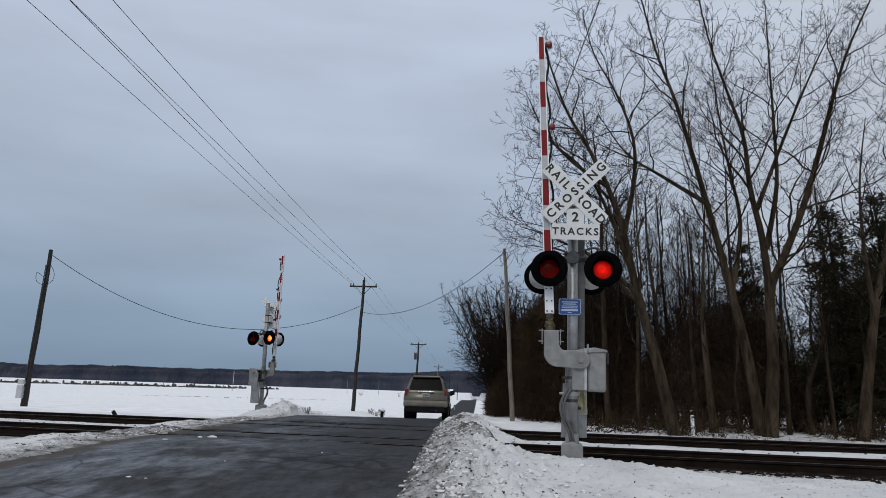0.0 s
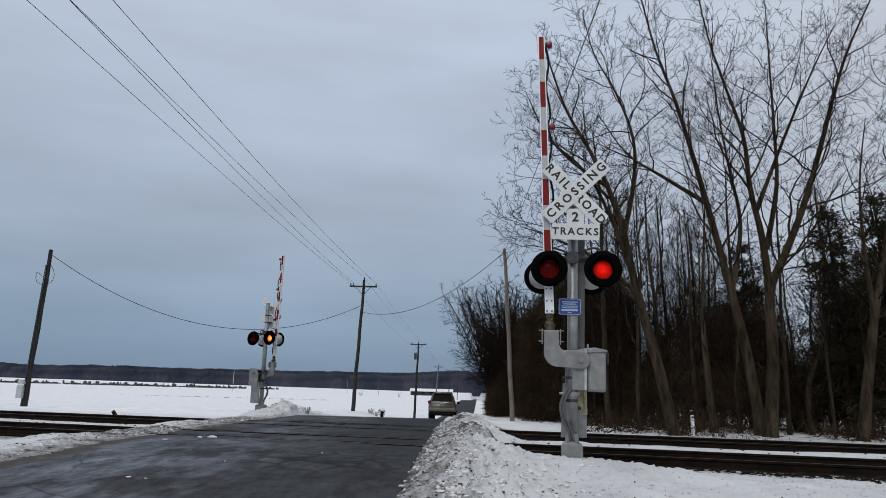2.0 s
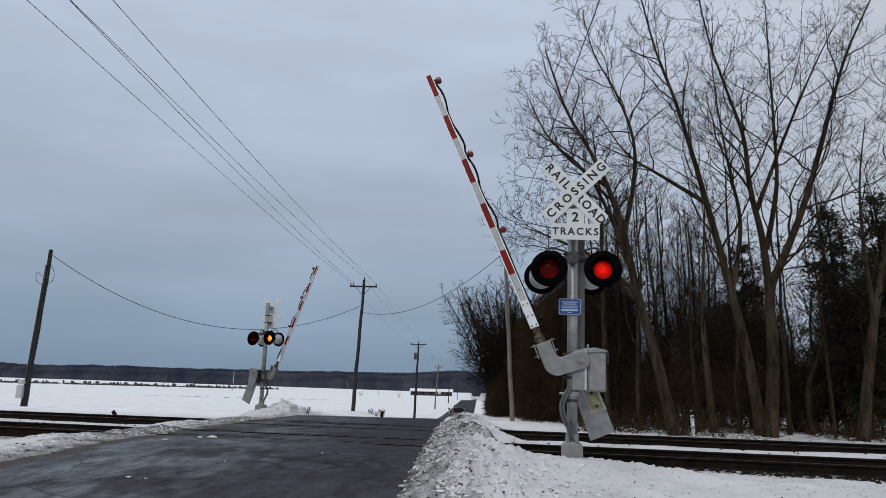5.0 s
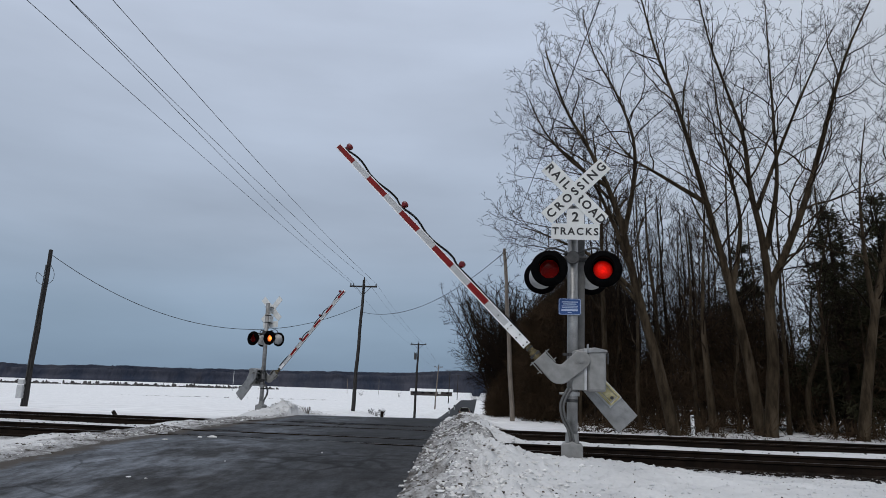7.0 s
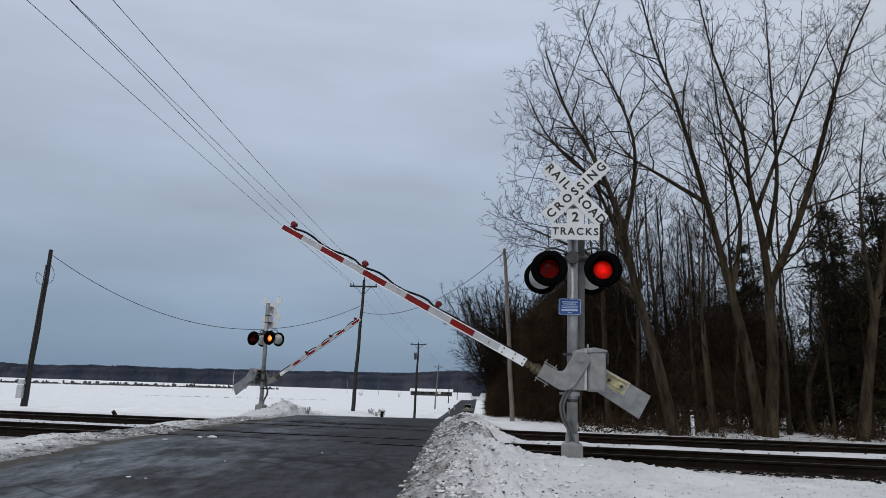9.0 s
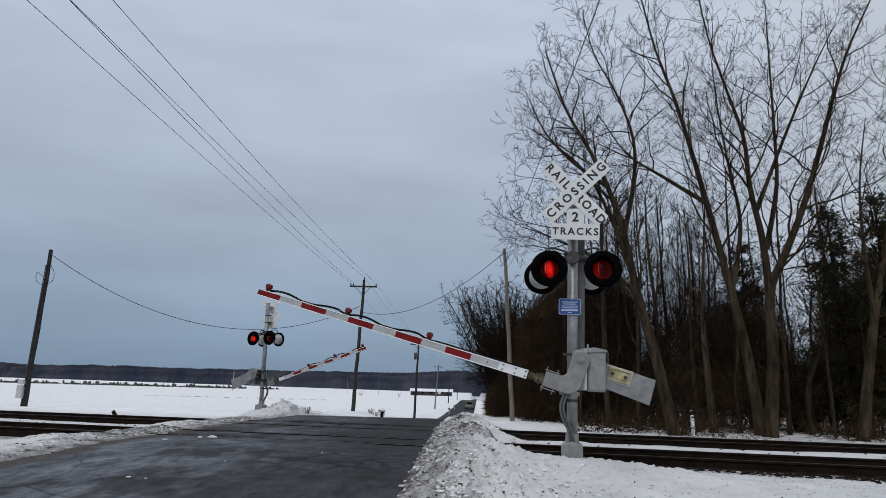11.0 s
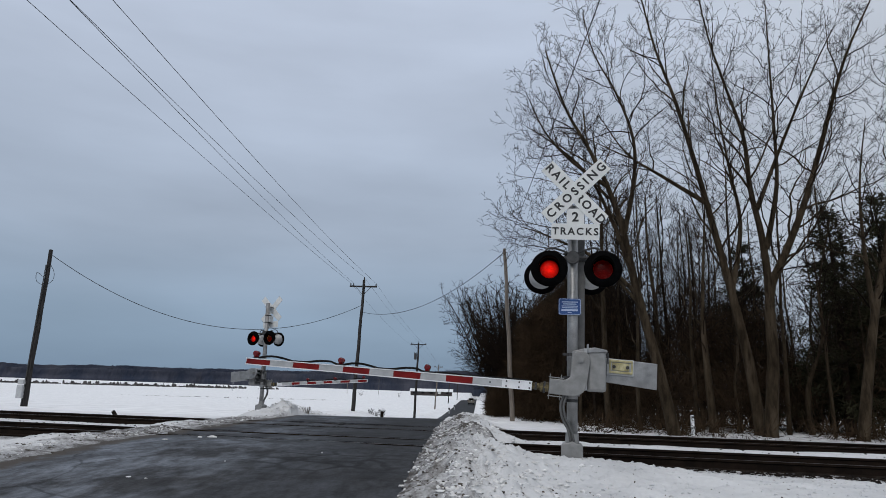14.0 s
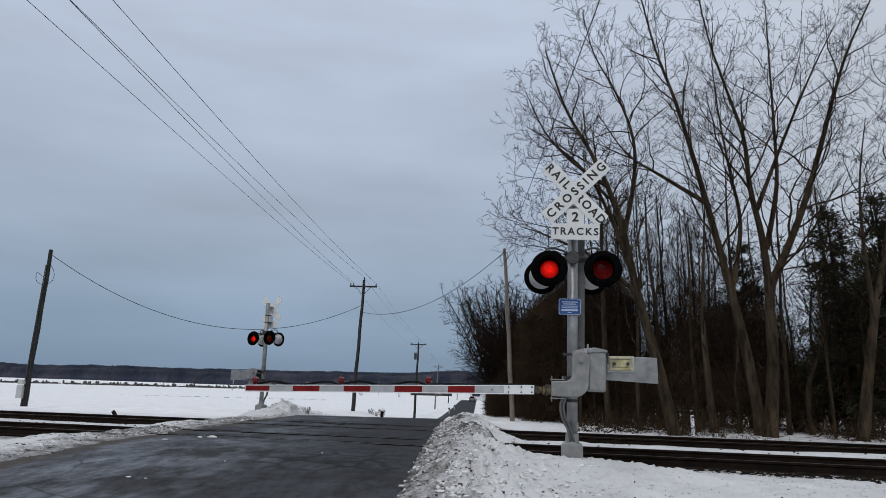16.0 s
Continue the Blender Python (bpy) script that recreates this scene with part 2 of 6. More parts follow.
    v2 = N("ShaderNodeTexVoronoi"); v2.feature = "DISTANCE_TO_EDGE"; v2.inputs["Scale"].default_value = 2.3; Lk(wm.outputs[2], v2.inputs["Vector"])
    c2 = N("ShaderNodeMapRange"); c2.inputs[1].default_value, c2.inputs[2].default_value, c2.inputs[3].default_value, c2.inputs[4].default_value = 0.03, 0.12, 1.0, 0.0
    Lk(v2.outputs[0], c2.inputs[0])
    c3 = N("ShaderNodeMath"); c3.operation = "MULTIPLY"; Lk(c2.outputs[0], c3.inputs[0]); Lk(cm.outputs[0], c3.inputs[1])
    m3 = N("ShaderNodeMix"); m3.data_type = "RGBA"; m3.clamp_factor = True; m3.inputs[7].default_value = (0.005, 0.005, 0.0055, 1)
    Lk(c3.outputs[0], m3.inputs[0]); Lk(m2.outputs[2], m3.inputs[6])
    # the driven lane keeps its darker tar
    tl = N("ShaderNodeMapRange"); tl.inputs[1].default_value, tl.inputs[2].default_value, tl.inputs[3].default_value, tl.inputs[4].default_value = -4.0, -2.6, 1.0, 0.72
    Lk(rs.outputs["X"], tl.inputs[0])
    ts = N("ShaderNodeVectorMath"); ts.operation = "SCALE"; Lk(m3.outputs[2], ts.inputs[0])
    # oily brown wear on the crossing itself
    cy1 = N("ShaderNodeMapRange"); cy1.inputs[1].default_value, cy1.inputs[2].default_value, cy1.inputs[3].default_value, cy1.inputs[4].default_value = 9.5, 13.5, 1.0, 0.6
    Lk(rs.outputs["Y"], cy1.inputs[0])
    cym = N("ShaderNodeMath"); cym.operation = "MULTIPLY"; Lk(cy1.outputs[0], cym.inputs[0]); Lk(tl.outputs[0], cym.inputs[1]); Lk(cym.outputs[0], ts.inputs[3])
    de = N("ShaderNodeMapRange"); de.inputs[1].default_value, de.inputs[2].default_value, de.inputs[3].default_value, de.inputs[4].default_value = -6.2, -5.35, 0.40, -0.25
    Lk(rs.outputs["X"], de.inputs[0])
    dn = N("ShaderNodeTexNoise"); dn.inputs["Scale"].default_value = 1.7; dn.inputs["Detail"].default_value = 8; dn.inputs["Roughness"].default_value = 0.7; Lk(tc.outputs["Object"], dn.inputs["Vector"])
    ds = N("ShaderNodeMath"); ds.operation = "ADD"; Lk(de.outputs[0], ds.inputs[0]); Lk(dn.outputs[0], ds.inputs[1])
    dm = N("ShaderNodeMapRange"); dm.inputs[1].default_value, dm.inputs[2].default_value = 0.5, 0.72; Lk(ds.outputs[0], dm.inputs[0])
    dx = N("ShaderNodeMix"); dx.data_type = "RGBA"; dx.inputs[7].default_value = (0.055, 0.046, 0.038, 1)
    Lk(dm.outputs[0], dx.inputs[0]); Lk(ts.outputs[0], dx.inputs[6])
    Lk(dx.outputs[2], b.inputs["Base Color"])
    return m


SNOW = ground_material()
ASPHALT = road_material()
ROOF_SNOW = surf("roof_snow", (0.7, 0.71, 0.73), (0.8, 0.81, 0.82), 0.5, 0.75, 0, 0.2, 6)
LAMP_CAN = surf("pale_grey_lamp_case", (0.36, 0.365, 0.37), (0.46, 0.465, 0.47), 9, 0.5, 0.1, 0.05)
BALLAST = surf("dark_ballast", (0.008, 0.0065, 0.0055), (0.022, 0.018, 0.015), 6, 0.9, 0, 0.9, 40, c3=(0.5, 0.5, 0.52), stain=0.12, dist=0.03, spec=0.05)
RAIL_RUST = surf("rusted_rail_steel", (0.009, 0.0065, 0.005), (0.022, 0.015, 0.011), 5, 0.8, 0.1, 0.2, spec=0.08)
RAIL_HEAD = surf("worn_rail_head", (0.03, 0.025, 0.022), (0.07, 0.06, 0.055), 5, 0.5, 0.6, 0.05)
TIE = surf("creosoted_tie", (0.01, 0.008, 0.0065), (0.028, 0.022, 0.018), 4, 0.85, 0, 0.5, vary=0.3, spec=0.06)
GALV = surf("galvanised_steel", (0.20, 0.20, 0.20), (0.34, 0.342, 0.34), 7, 0.4, 0.6, 0.08, 90, c3=(0.24, 0.23, 0.22), stain=0.5)
ALU = surf("cast_aluminium", (0.205, 0.205, 0.20), (0.285, 0.285, 0.28), 9, 0.5, 0.35, 0.12, 120, c3=(0.15, 0.145, 0.135), stain=0.45)
DARK_STEEL = surf("dark_steel", (0.035, 0.035, 0.037), (0.07, 0.07, 0.07), 14, 0.6, 0.4, 0.1)
BLACK = surf("matt_black_paint", (0.0015, 0.0015, 0.0017), (0.004, 0.004, 0.0043), 10, 0.85, 0, 0.05, spec=0.02)
PALE_ZINC = surf("pale_yellow_zinc", (0.30, 0.26, 0.12), (0.55, 0.50, 0.30), 14, 0.45, 0.3, 0.1, c3=(0.16, 0.13, 0.07), stain=0.5)
BRASS = surf("yellow_zinc_fitting", (0.045, 0.034, 0.018), (0.20, 0.16, 0.075), 18, 0.5, 0.6, 0.15, c3=(0.08, 0.05, 0.03), stain=0.7)
WHITE = surf("white_sign_sheeting", (0.60, 0.61, 0.60), (0.70, 0.71, 0.70), 6, 0.5, 0, 0.03, 80, c3=(0.55, 0.54, 0.52), stain=0.4)
SHEET_GREY = surf("grey_reflective_sheeting", (0.36, 0.37, 0.38), (0.46, 0.47, 0.48), 8, 0.45, 0, 0.04, 120)
BAR_WHITE = surf("white_arm_enamel", (0.74, 0.75, 0.77), (0.86, 0.87, 0.88), 6, 0.45, 0, 0.04, 70, c3=(0.5, 0.49, 0.46), stain=0.35)
STRIPE_RED = surf("red_reflective_sheeting", (0.145, 0.005, 0.006), (0.215, 0.009, 0.009), 8, 0.5, 0, 0.04, 120, spec=0.2)
LETTER = surf("black_lettering", (0.012, 0.012, 0.013), (0.02, 0.02, 0.022), 10, 0.6, 0, 0.0)
BLUE = surf("blue_sign_enamel", (0.004, 0.040, 0.17), (0.008, 0.058, 0.22), 8, 0.45, 0, 0.03)
PALE_INK = surf("pale_sign_ink", (0.28, 0.36, 0.52), (0.42, 0.5, 0.64), 9, 0.5, 0, 0)
CONCRETE = surf("weathered_concrete", (0.27, 0.265, 0.25), (0.38, 0.37, 0.35), 6, 0.85, 0, 0.4, 60, c3=(0.15, 0.14, 0.13), stain=0.5)
RUBBER = surf("black_rubber", (0.006, 0.006, 0.006), (0.013, 0.013, 0.013), 12, 0.8, 0, 0.1, spec=0.1)
POLE_WOOD = surf("weathered_pole_wood", (0.017, 0.0165, 0.017), (0.046, 0.043, 0.041), 3, 0.85, 0, 0.5, 30, stretch=(6, 6, 0.6), vary=0.2, spec=0.1)
POLE_PALE = surf("pale_pole_wood", (0.11, 0.092, 0.078), (0.2, 0.17, 0.14), 3, 0.85, 0, 0.5, 30, stretch=(6, 6, 0.6))
WIRE = surf("wire_sheath", (0.02, 0.021, 0.023), (0.035, 0.036, 0.04), 5, 0.7, 0, 0, spec=0.1)
BARK = surf("grey_brown_bark", (0.017, 0.012, 0.0075), (0.052, 0.039, 0.025), 2.2, 0.9, 0, 0.8, 22, c3=(0.12, 0.092, 0.064), stain=0.5, stretch=(3, 3, 0.7), vary=0.15, spec=0.05)
TWIG = surf("dark_twig_bark", (0.010, 0.0072, 0.0055), (0.026, 0.0185, 0.0135), 2.0, 0.9, 0, 0.2, 16, vary=0.25, spec=0.03)
BRUSH = surf("brown_brushwood", (0.018, 0.0118, 0.0072), (0.052, 0.035, 0.0215), 0.8, 0.95, 0, 0.1, 9, vary=0.2, spec=0.02)
NEEDLE = surf("dark_needles", (0.016, 0.016, 0.0095), (0.042, 0.040, 0.023), 1.2, 0.9, 0, 0.2, 12, vary=0.25, spec=0.03)
# distance haze is mixed into these two colours: bluer woods, paler greyer hedge
FAR_WOOD = surf("hazed_far_woods", (0.033, 0.041, 0.062), (0.072, 0.074, 0.092), 0.035, 0.95, 0, 0.0, 0.4, spec=0.0, stretch=(1.0, 1.0, 0.35))
FAR_HEDGE = surf("dark_hazed_hedge", (0.04, 0.038, 0.04), (0.13, 0.122, 0.118), 0.5, 0.95, 0, 0.0, 3.0, spec=0.0)
LENS_RED = tinted("red_lens", (0.75, 0.05, 0.04), 0.15)
LAMP_ON = glow("lit_red_lamp", (1.0, 0.16, 0.07), 0.9)
LENS_AMBER = tinted("amber_red_lens", (0.9, 0.24, 0.08), 0.12)
LAMP_ON_AMBER = glow("lit_amber_lamp", (1.0, 0.75, 0.4), 3.2)
LAMP_OFF = surf("unlit_red_reflector", (0.10, 0.004, 0.003), (0.19, 0.009, 0.007), 20, 0.4, 0, 0.1)
ARM_LAMP = surf("red_lamp_plastic", (0.10, 0.002, 0.004), (0.17, 0.004, 0.007), 20, 0.18, 0, 0.05)

# ---------------------------------------------------------------- mesh helpers


def mesh_ob(name, bm, material, parent=None, label="", smooth=False):
    me = bpy.data.meshes.new(name)
    bm.to_mesh(me)
    bm.free()
    mats = material if isinstance(material, (list, tuple)) else [material]
    for k in mats:
        me.materials.append(k)
    if smooth:
        for p in me.polygons:
            p.use_smooth = True
    ob = new(name, me)
    if parent:
        ob.parent = parent
    if label:
        tagged(ob, label)
    return ob


def part(name, bm, material, parent, label="", smooth=False):
    return mesh_ob(name, bm, material, parent, label, smooth)


def box(bm, x0, x1, y0, y1, z0, z1, bevel=0.0, m=None):
    r = bmesh.ops.create_cube(bm, size=1, matrix=Matrix.Translation(((x0 + x1) / 2, (y0 + y1) / 2, (z0 + z1) / 2)) @ Matrix.Diagonal((x1 - x0, y1 - y0, z1 - z0, 1)))
    vs = r["verts"]
    if bevel:
        es = list({e for v in vs for e in v.link_edges})
        o = bmesh.ops.bevel(bm, geom=es, offset=bevel, segments=2, affect="EDGES", profile=0.5)
        vs = list({v for f in o["faces"] for v in f.verts} | {v for v in vs if v.is_valid})
    if m is not None:
        bmesh.ops.transform(bm, matrix=m, verts=vs)
    return bm


def cyl(bm, p0, p1, r0, r1=None, n=16, caps=True):
    p0, p1 = Vector(p0), Vector(p1)
    d = p1 - p0
    m = Matrix.Translation((p0 + p1) / 2) @ d.to_track_quat("Z", "Y").to_matrix().to_4x4()
    bmesh.ops.create_cone(bm, cap_ends=caps, cap_tris=False, segments=n, radius1=r0, radius2=r0 if r1 is None else r1, depth=d.length, matrix=m)
    return bm


def prism(bm, outline, y0, y1, bevel=0.0):
    """A plate: an outline in x and z, from y0 to y1."""
    a = [bm.verts.new((x, y0, z)) for x, z in outline]
    b = [bm.verts.new((x, y1, z)) for x, z in outline]
    n = len(a)
    fs = [bm.faces.new(a), bm.faces.new(b[::-1])]
    for i in range(n):
        fs.append(bm.faces.new((a[i], b[i], b[(i + 1) % n], a[(i + 1) % n])))
    bmesh.ops.recalc_face_normals(bm, faces=fs)
    if bevel:
        bmesh.ops.bevel(bm, geom=list({e for f in fs[:2] for e in f.edges}), offset=bevel, segments=2, affect="EDGES", profile=0.5)
    return bm


def tube(points, r, n=6):
    """A tube along points, as vertices and faces; r is a number or one per point."""
    P = np.array(points, float)
    k = len(P)
    rr = np.full(k, r) if np.isscalar(r) else np.array(r)
    T = np.gradient(P, axis=0)
    T /= np.linalg.norm(T, axis=1)[:, None] + 1e-9
    up = np.array([0.31, 0.17, 0.93]) if abs(T[0][2]) < 0.8 else np.array([0.94, 0.3, 0.1])
    A = np.cross(T, up); A /= np.linalg.norm(A, axis=1)[:, None] + 1e-9
    B = np.cross(T, A)
    w = np.linspace(0, 2 * np.pi, n, endpoint=False)
    V = P[:, None, :] + rr[:, None, None] * (A[:, None, :] * np.cos(w)[None, :, None] + B[:, None, :] * np.sin(w)[None, :, None])
    i, j = np.meshgrid(np.arange(k - 1), np.arange(n), indexing="ij")
    j2 = (j + 1) % n
    F = np.stack([i * n + j, i * n + j2, (i + 1) * n + j2, (i + 1) * n + j], -1).reshape(-1, 4)
    return V.reshape(-1, 3), F


def smooth_line(pts, n=4):
    """Points on a soft curve through pts."""
    P = [Vector(p) for p in pts]
    out = []
    for i in range(len(P) - 1):
        a, b, c, d = P[max(i - 1, 0)], P[i], P[i + 1], P[min(i + 2, len(P) - 1)]
        for k in range(n):
            t = k / n
            out.append(0.5 * ((2 * b) + (c - a) * t + (2 * a - 5 * b + 4 * c - d) * t * t + (3 * b - a - 3 * c + d) * t ** 3))
    out.append(P[-1])
    return out


class Heap:
    """Gathers many small pieces into one mesh."""

    def __init__(self):
        self.v, self.f, self.m, self.n = [], [], [], 0

    def add(self, v, f, mat=0):
        self.v.append(np.asarray(v, float)); self.f.append(np.asarray(f) + self.n); self.m.append(np.full(len(f), mat)); self.n += len(v)

    def mesh(self, name, mats, smooth=True):
        V = np.concatenate(self.v)
        me = bpy.data.meshes.new(name)
        me.vertices.add(len(V)); me.vertices.foreach_set("co", V.ravel())
        sizes = np.concatenate([np.full(len(f), f.shape[1]) for f in self.f])
        loops = np.concatenate([f.ravel() for f in self.f])
        me.loops.add(len(loops)); me.loops.foreach_set("vertex_index", loops.astype(np.int32))
        me.polygons.add(len(sizes))
        me.polygons.foreach_set("loop_start", np.concatenate([[0], np.cumsum(sizes)[:-1]]).astype(np.int32))
        me.polygons.foreach_set("loop_total", sizes.astype(np.int32))
        me.polygons.foreach_set("material_index", np.concatenate(self.m).astype(np.int32))
        me.polygons.foreach_set("use_smooth", np.full(len(sizes), smooth))
        for k in mats:
            me.materials.append(k)
        me.update(calc_edges=True)
        me.validate()
        return me


def fnoise(X, Y, scale, seed=0, octaves=4):
    """Smooth lattice noise on arrays, about -1 to 1."""
    rng = np.random.RandomState(seed)
    tab = rng.rand(256, 256) * 2 - 1
    out, amp, tot = 0.0, 1.0, 0.0
    for o in range(octaves):
        x, y = X / scale * 2 ** o + 37.1 * o, Y / scale * 2 ** o + 11.7 * o
        xi, yi = np.floor(x).astype(int), np.floor(y).astype(int)
        u, v = x - xi, y - yi
        u, v = u * u * (3 - 2 * u), v * v * (3 - 2 * v)
        g = lambda a, b: tab[a % 256, b % 256]
        out = out + amp * ((g(xi, yi) * (1 - u) + g(xi + 1, yi) * u) * (1 - v) + (g(xi, yi + 1) * (1 - u) + g(xi + 1, yi + 1) * u) * v)
        tot += amp
        amp *= 0.5
    return out / tot


# ---------------------------------------------------------------- lie of the land
ROAD_Y = [-60, 0, 6, 9, 11.5, 24, 28, 35, 40, 45, 50, 56, 63, 72, 97, 115, 160, 215, 242, 300, 800, 3000]
ROAD_Z = [-0.7, -0.32, -0.2, -0.07, 0, 0, -0.24, -0.48, -0.68, -0.95, -1.18, -1.5, -1.9, -2.5, -3.4, -3.5, -3.3, -2.65, -2.45, -3.6, -9.0, -9.0]
FIELD_Y = [-60, 0, 6, 9, 11, 20, 22, 30, 47, 63, 84, 120, 160, 215, 300, 800, 3000]
FIELD_Z = [-0.6, -0.35, -0.2, -0.06, -0.1, -0.1, -0.25, -0.42, -0.62, -1.5, -2.45, -3.0, -3.0, -2.5, -2.0, -1.6, -1.6]
TRACKS = (13.1, 17.65)
GAUGE = 1.5


def road_x(y):
    return -3.4 + 0.0250 * np.maximum(0, np.asarray(y, float) - 20)


def road_z(y):
    return np.interp(y, ROAD_Y, ROAD_Z)


def bump_at(X, Y, x, y, rx, ry):
    return np.exp(-((X - x) / rx) ** 2 - ((Y - y) / ry) ** 2)


def ground_z(X, Y):
    X, Y = np.asarray(X, float), np.asarray(Y, float)
    rx, rz = road_x(Y), road_z(Y)
    f = np.interp(Y - SKEW * X * np.exp(-(np.abs(X) / 60) ** 2), FIELD_Y, FIELD_Z)
    f = f + fnoise(X, Y, 9.0, 3) * 0.07 + fnoise(X, Y, 1.4, 5) * 0.025
    f = f + 4.0 * np.clip((-X - 40) / 440, 0, 1) * np.clip((Y - 480) / 200, 0, 1)
    side = np.abs(X - rx)
    w = np.clip((side - 2.9) / 2.2, 0, 1)
    w = w * w * (3 - 2 * w)
    z = (rz - 0.03) * (1 - w) + f * w
    # ploughed banks along the road, broken at the tracks
    s = Y - SKEW * X
    rough = 1 + 0.5 * fnoise(X, Y, 0.7, 9) + 0.4 * fnoise(X, Y, 0.22, 12, 3) + 0.35 * np.abs(fnoise(X, Y, 0.11, 14, 2))
    bank = 0.30 * np.exp(-((X - rx - 3.6) / 0.72) ** 2) * np.clip((Y - 3) / 4, 0.3, 1) * np.clip((140 - Y) / 60, 0, 1)
    bank = bank * np.where(Y > 20, 0.75, 1) + 0.08 * np.exp(-((X - rx + 3.75) / 0.65) ** 2) * np.clip((26 - Y) / 4, 0, 1)
    z = z + bank * rough
    z = z + 0.26 * np.exp(-((X - rx + 3.5) / 0.8) ** 2) * np.clip((Y - 22) / 2, 0, 1) * np.clip((35 - Y) / 6, 0, 1) * rough
    z = z + 0.27 * bump_at(X, Y, -6.0, 24.0, 0.8, 0.8) * rough + 0.10 * bump_at(X, Y, -6.6, 22.6, 0.8, 0.6) * rough
    z = z + 0.22 * bump_at(X, Y, 1.5, 8.6, 1.3, 0.8) * (0.7 + 0.3 * rough) + 0.05 * bump_at(X, Y, -7.2, 11.6, 1.3, 0.7) * rough
    z = z + 0.10 * bump_at(X, Y, 2.9, 7.6, 1.8, 1.4) * rough + 0.045 * fnoise(X, Y, 0.38, 21, 4) * np.clip(1.6 - np.abs(X - 1.0) / 3, 0, 1) * (Y < 30)
    z = z + 0.05 * np.exp(-((s - 15.4) / 0.95) ** 4)
    # bed under the road and the tracks
    z = np.where(side < 2.72, np.minimum(z, rz - 0.14), z)
    for c in TRACKS:
        d = np.abs(s - c)
        off = X - rx
        free = np.clip((np.where(off > 0, off - 3.85, -off - 3.9) + 0.25 * fnoise(X, Y, 0.8, 31)) / 0.5, 0, 1)
        bed = np.where(d < 1.25, -0.30, np.where(d < 1.9, -0.22 + (d - 1.25) * np.where((s > TRACKS[0]) & (s < TRACKS[1]), 1.0, 0.28) + 0.03 * rough, 9.0))
        z = np.where((side > 2.72) & (bed < 5), z + (np.minimum(z, bed) - z) * free, z)
        z = np.where((side <= 2.72) & (d < 1.25), np.minimum(z, -0.30), z)
    return z


def steps(*runs):
    out = [runs[0][0]]
    for a, b, n in runs:
        out += list(np.linspace(a, b, n + 1)[1:])
    return np.array(out)


def grid_mesh(name, xs, ys, zfun, mat):
    X, Y = np.meshgrid(xs, ys)
    Z = zfun(X, Y)
    nx, ny = len(xs), len(ys)
    i, j = np.meshgrid(np.arange(ny - 1), np.arange(nx - 1), indexing="ij")
    a = i * nx + j
    h = Heap()
    h.add(np.stack([X, Y, Z], -1).reshape(-1, 3), np.stack([a, a + 1, a + nx + 1, a + nx], -1).reshape(-1, 4))
    return new(name, h.mesh(name, [mat]))


ground = grid_mesh("ground", steps((-2500, -200, 14), (-200, -30, 34), (-30, -9, 70), (-9, -1.2, 96), (-1.2, 2.4, 120), (2.4, 4, 24), (4, 12, 50), (12, 40, 34), (40, 300, 30), (300, 2500, 12)),
                   steps((-60, 0, 16), (0, 5, 15), (5, 9, 120), (9, 14, 100), (14, 25, 90), (25, 60, 50), (60, 300, 60), (300, 3000, 26)), ground_z, SNOW)
tagged(ground, "snow-covered field and roadside verge with gritty ploughed banks", "ground", kind="structure")


def road_strip(name, y0, y1, n, parent=None, skew0=False, skew1=False, cols=12):
    """A length of road; its ends run across it or along the tracks."""
    h = Heap()
    V, F = [], []
    us = np.linspace(-2.75, 2.75, cols)
    wob = np.random.RandomState(4)
    for i in range(n + 1):
        k = i / n
        for c, u in enumerate(us):
            a, b = y0 + (SKEW * (u - 3.4) if skew0 else 0), y1 + (SKEW * (u - 3.4) if skew1 else 0)
            y = a + (b - a) * k
            x = road_x(y) + u + (wob.uniform(-0.06, 0.06) if c in (0, cols - 1) else 0)
            V.append((x, y, road_z(y) + 0.02 * (1 - (u / 2.75) ** 2) * (0 if (skew0 and skew1) else 1)))
    if cols > 12:
        A = np.array(V)
        A[:, 2] += 0.012 * fnoise(A[:, 0], A[:, 1], 0.9, 41) + 0.005 * fnoise(A[:, 0], A[:, 1], 0.2, 43, 2) - 0.03 * np.clip(fnoise(A[:, 0] * 0.6, A[:, 1], 0.7, 47, 3) - 0.28, 0, 0.5)
        V = [tuple(p) for p in A]
    top = len(V)
    V += [(x, y, z - 0.16) for x, y, z in V]
    w = len(us)
    for i in range(n):
        for c in range(w - 1):
            a = i * w + c
            F.append((a, a + 1, a + w + 1, a + w))
        for c, fl in ((0, 0), (w - 1, 1)):
            a = i * w + c
            q = (a, a + w, a + w + top, a + top)
            F.append(q if not fl else q[::-1])
    for c in range(w - 1):
        F.append((c, c + top, c + 1 + top, c + 1))
        a = n * w + c
        F.append((a, a + 1, a + 1 + top, a + top))
    h.add(V, F)
    ob = new(name, h.mesh(name, [ASPHALT], False))
    if parent:
        ob.parent = parent
    return ob


CUTS = [c + s * GAUGE / 2 for c in TRACKS for s in (-1, 1)]
road = road_strip("road", 4.0, CUTS[0] - 0.22, 130, skew1=True, cols=64)
tagged(road, "worn grey country road with cracks and salt stains", "road", kind="structure")
for a, b in zip(CUTS, CUTS[1:]):
    road_strip("crossing_panel", a + 0.22, b - 0.22, 24, road, True, True, cols=48)
road_strip("near_carriageway", -60, 4.0, 40, road)
road_strip("far_carriageway", CUTS[-1] + 0.22, 700, 160, road, skew0=True)


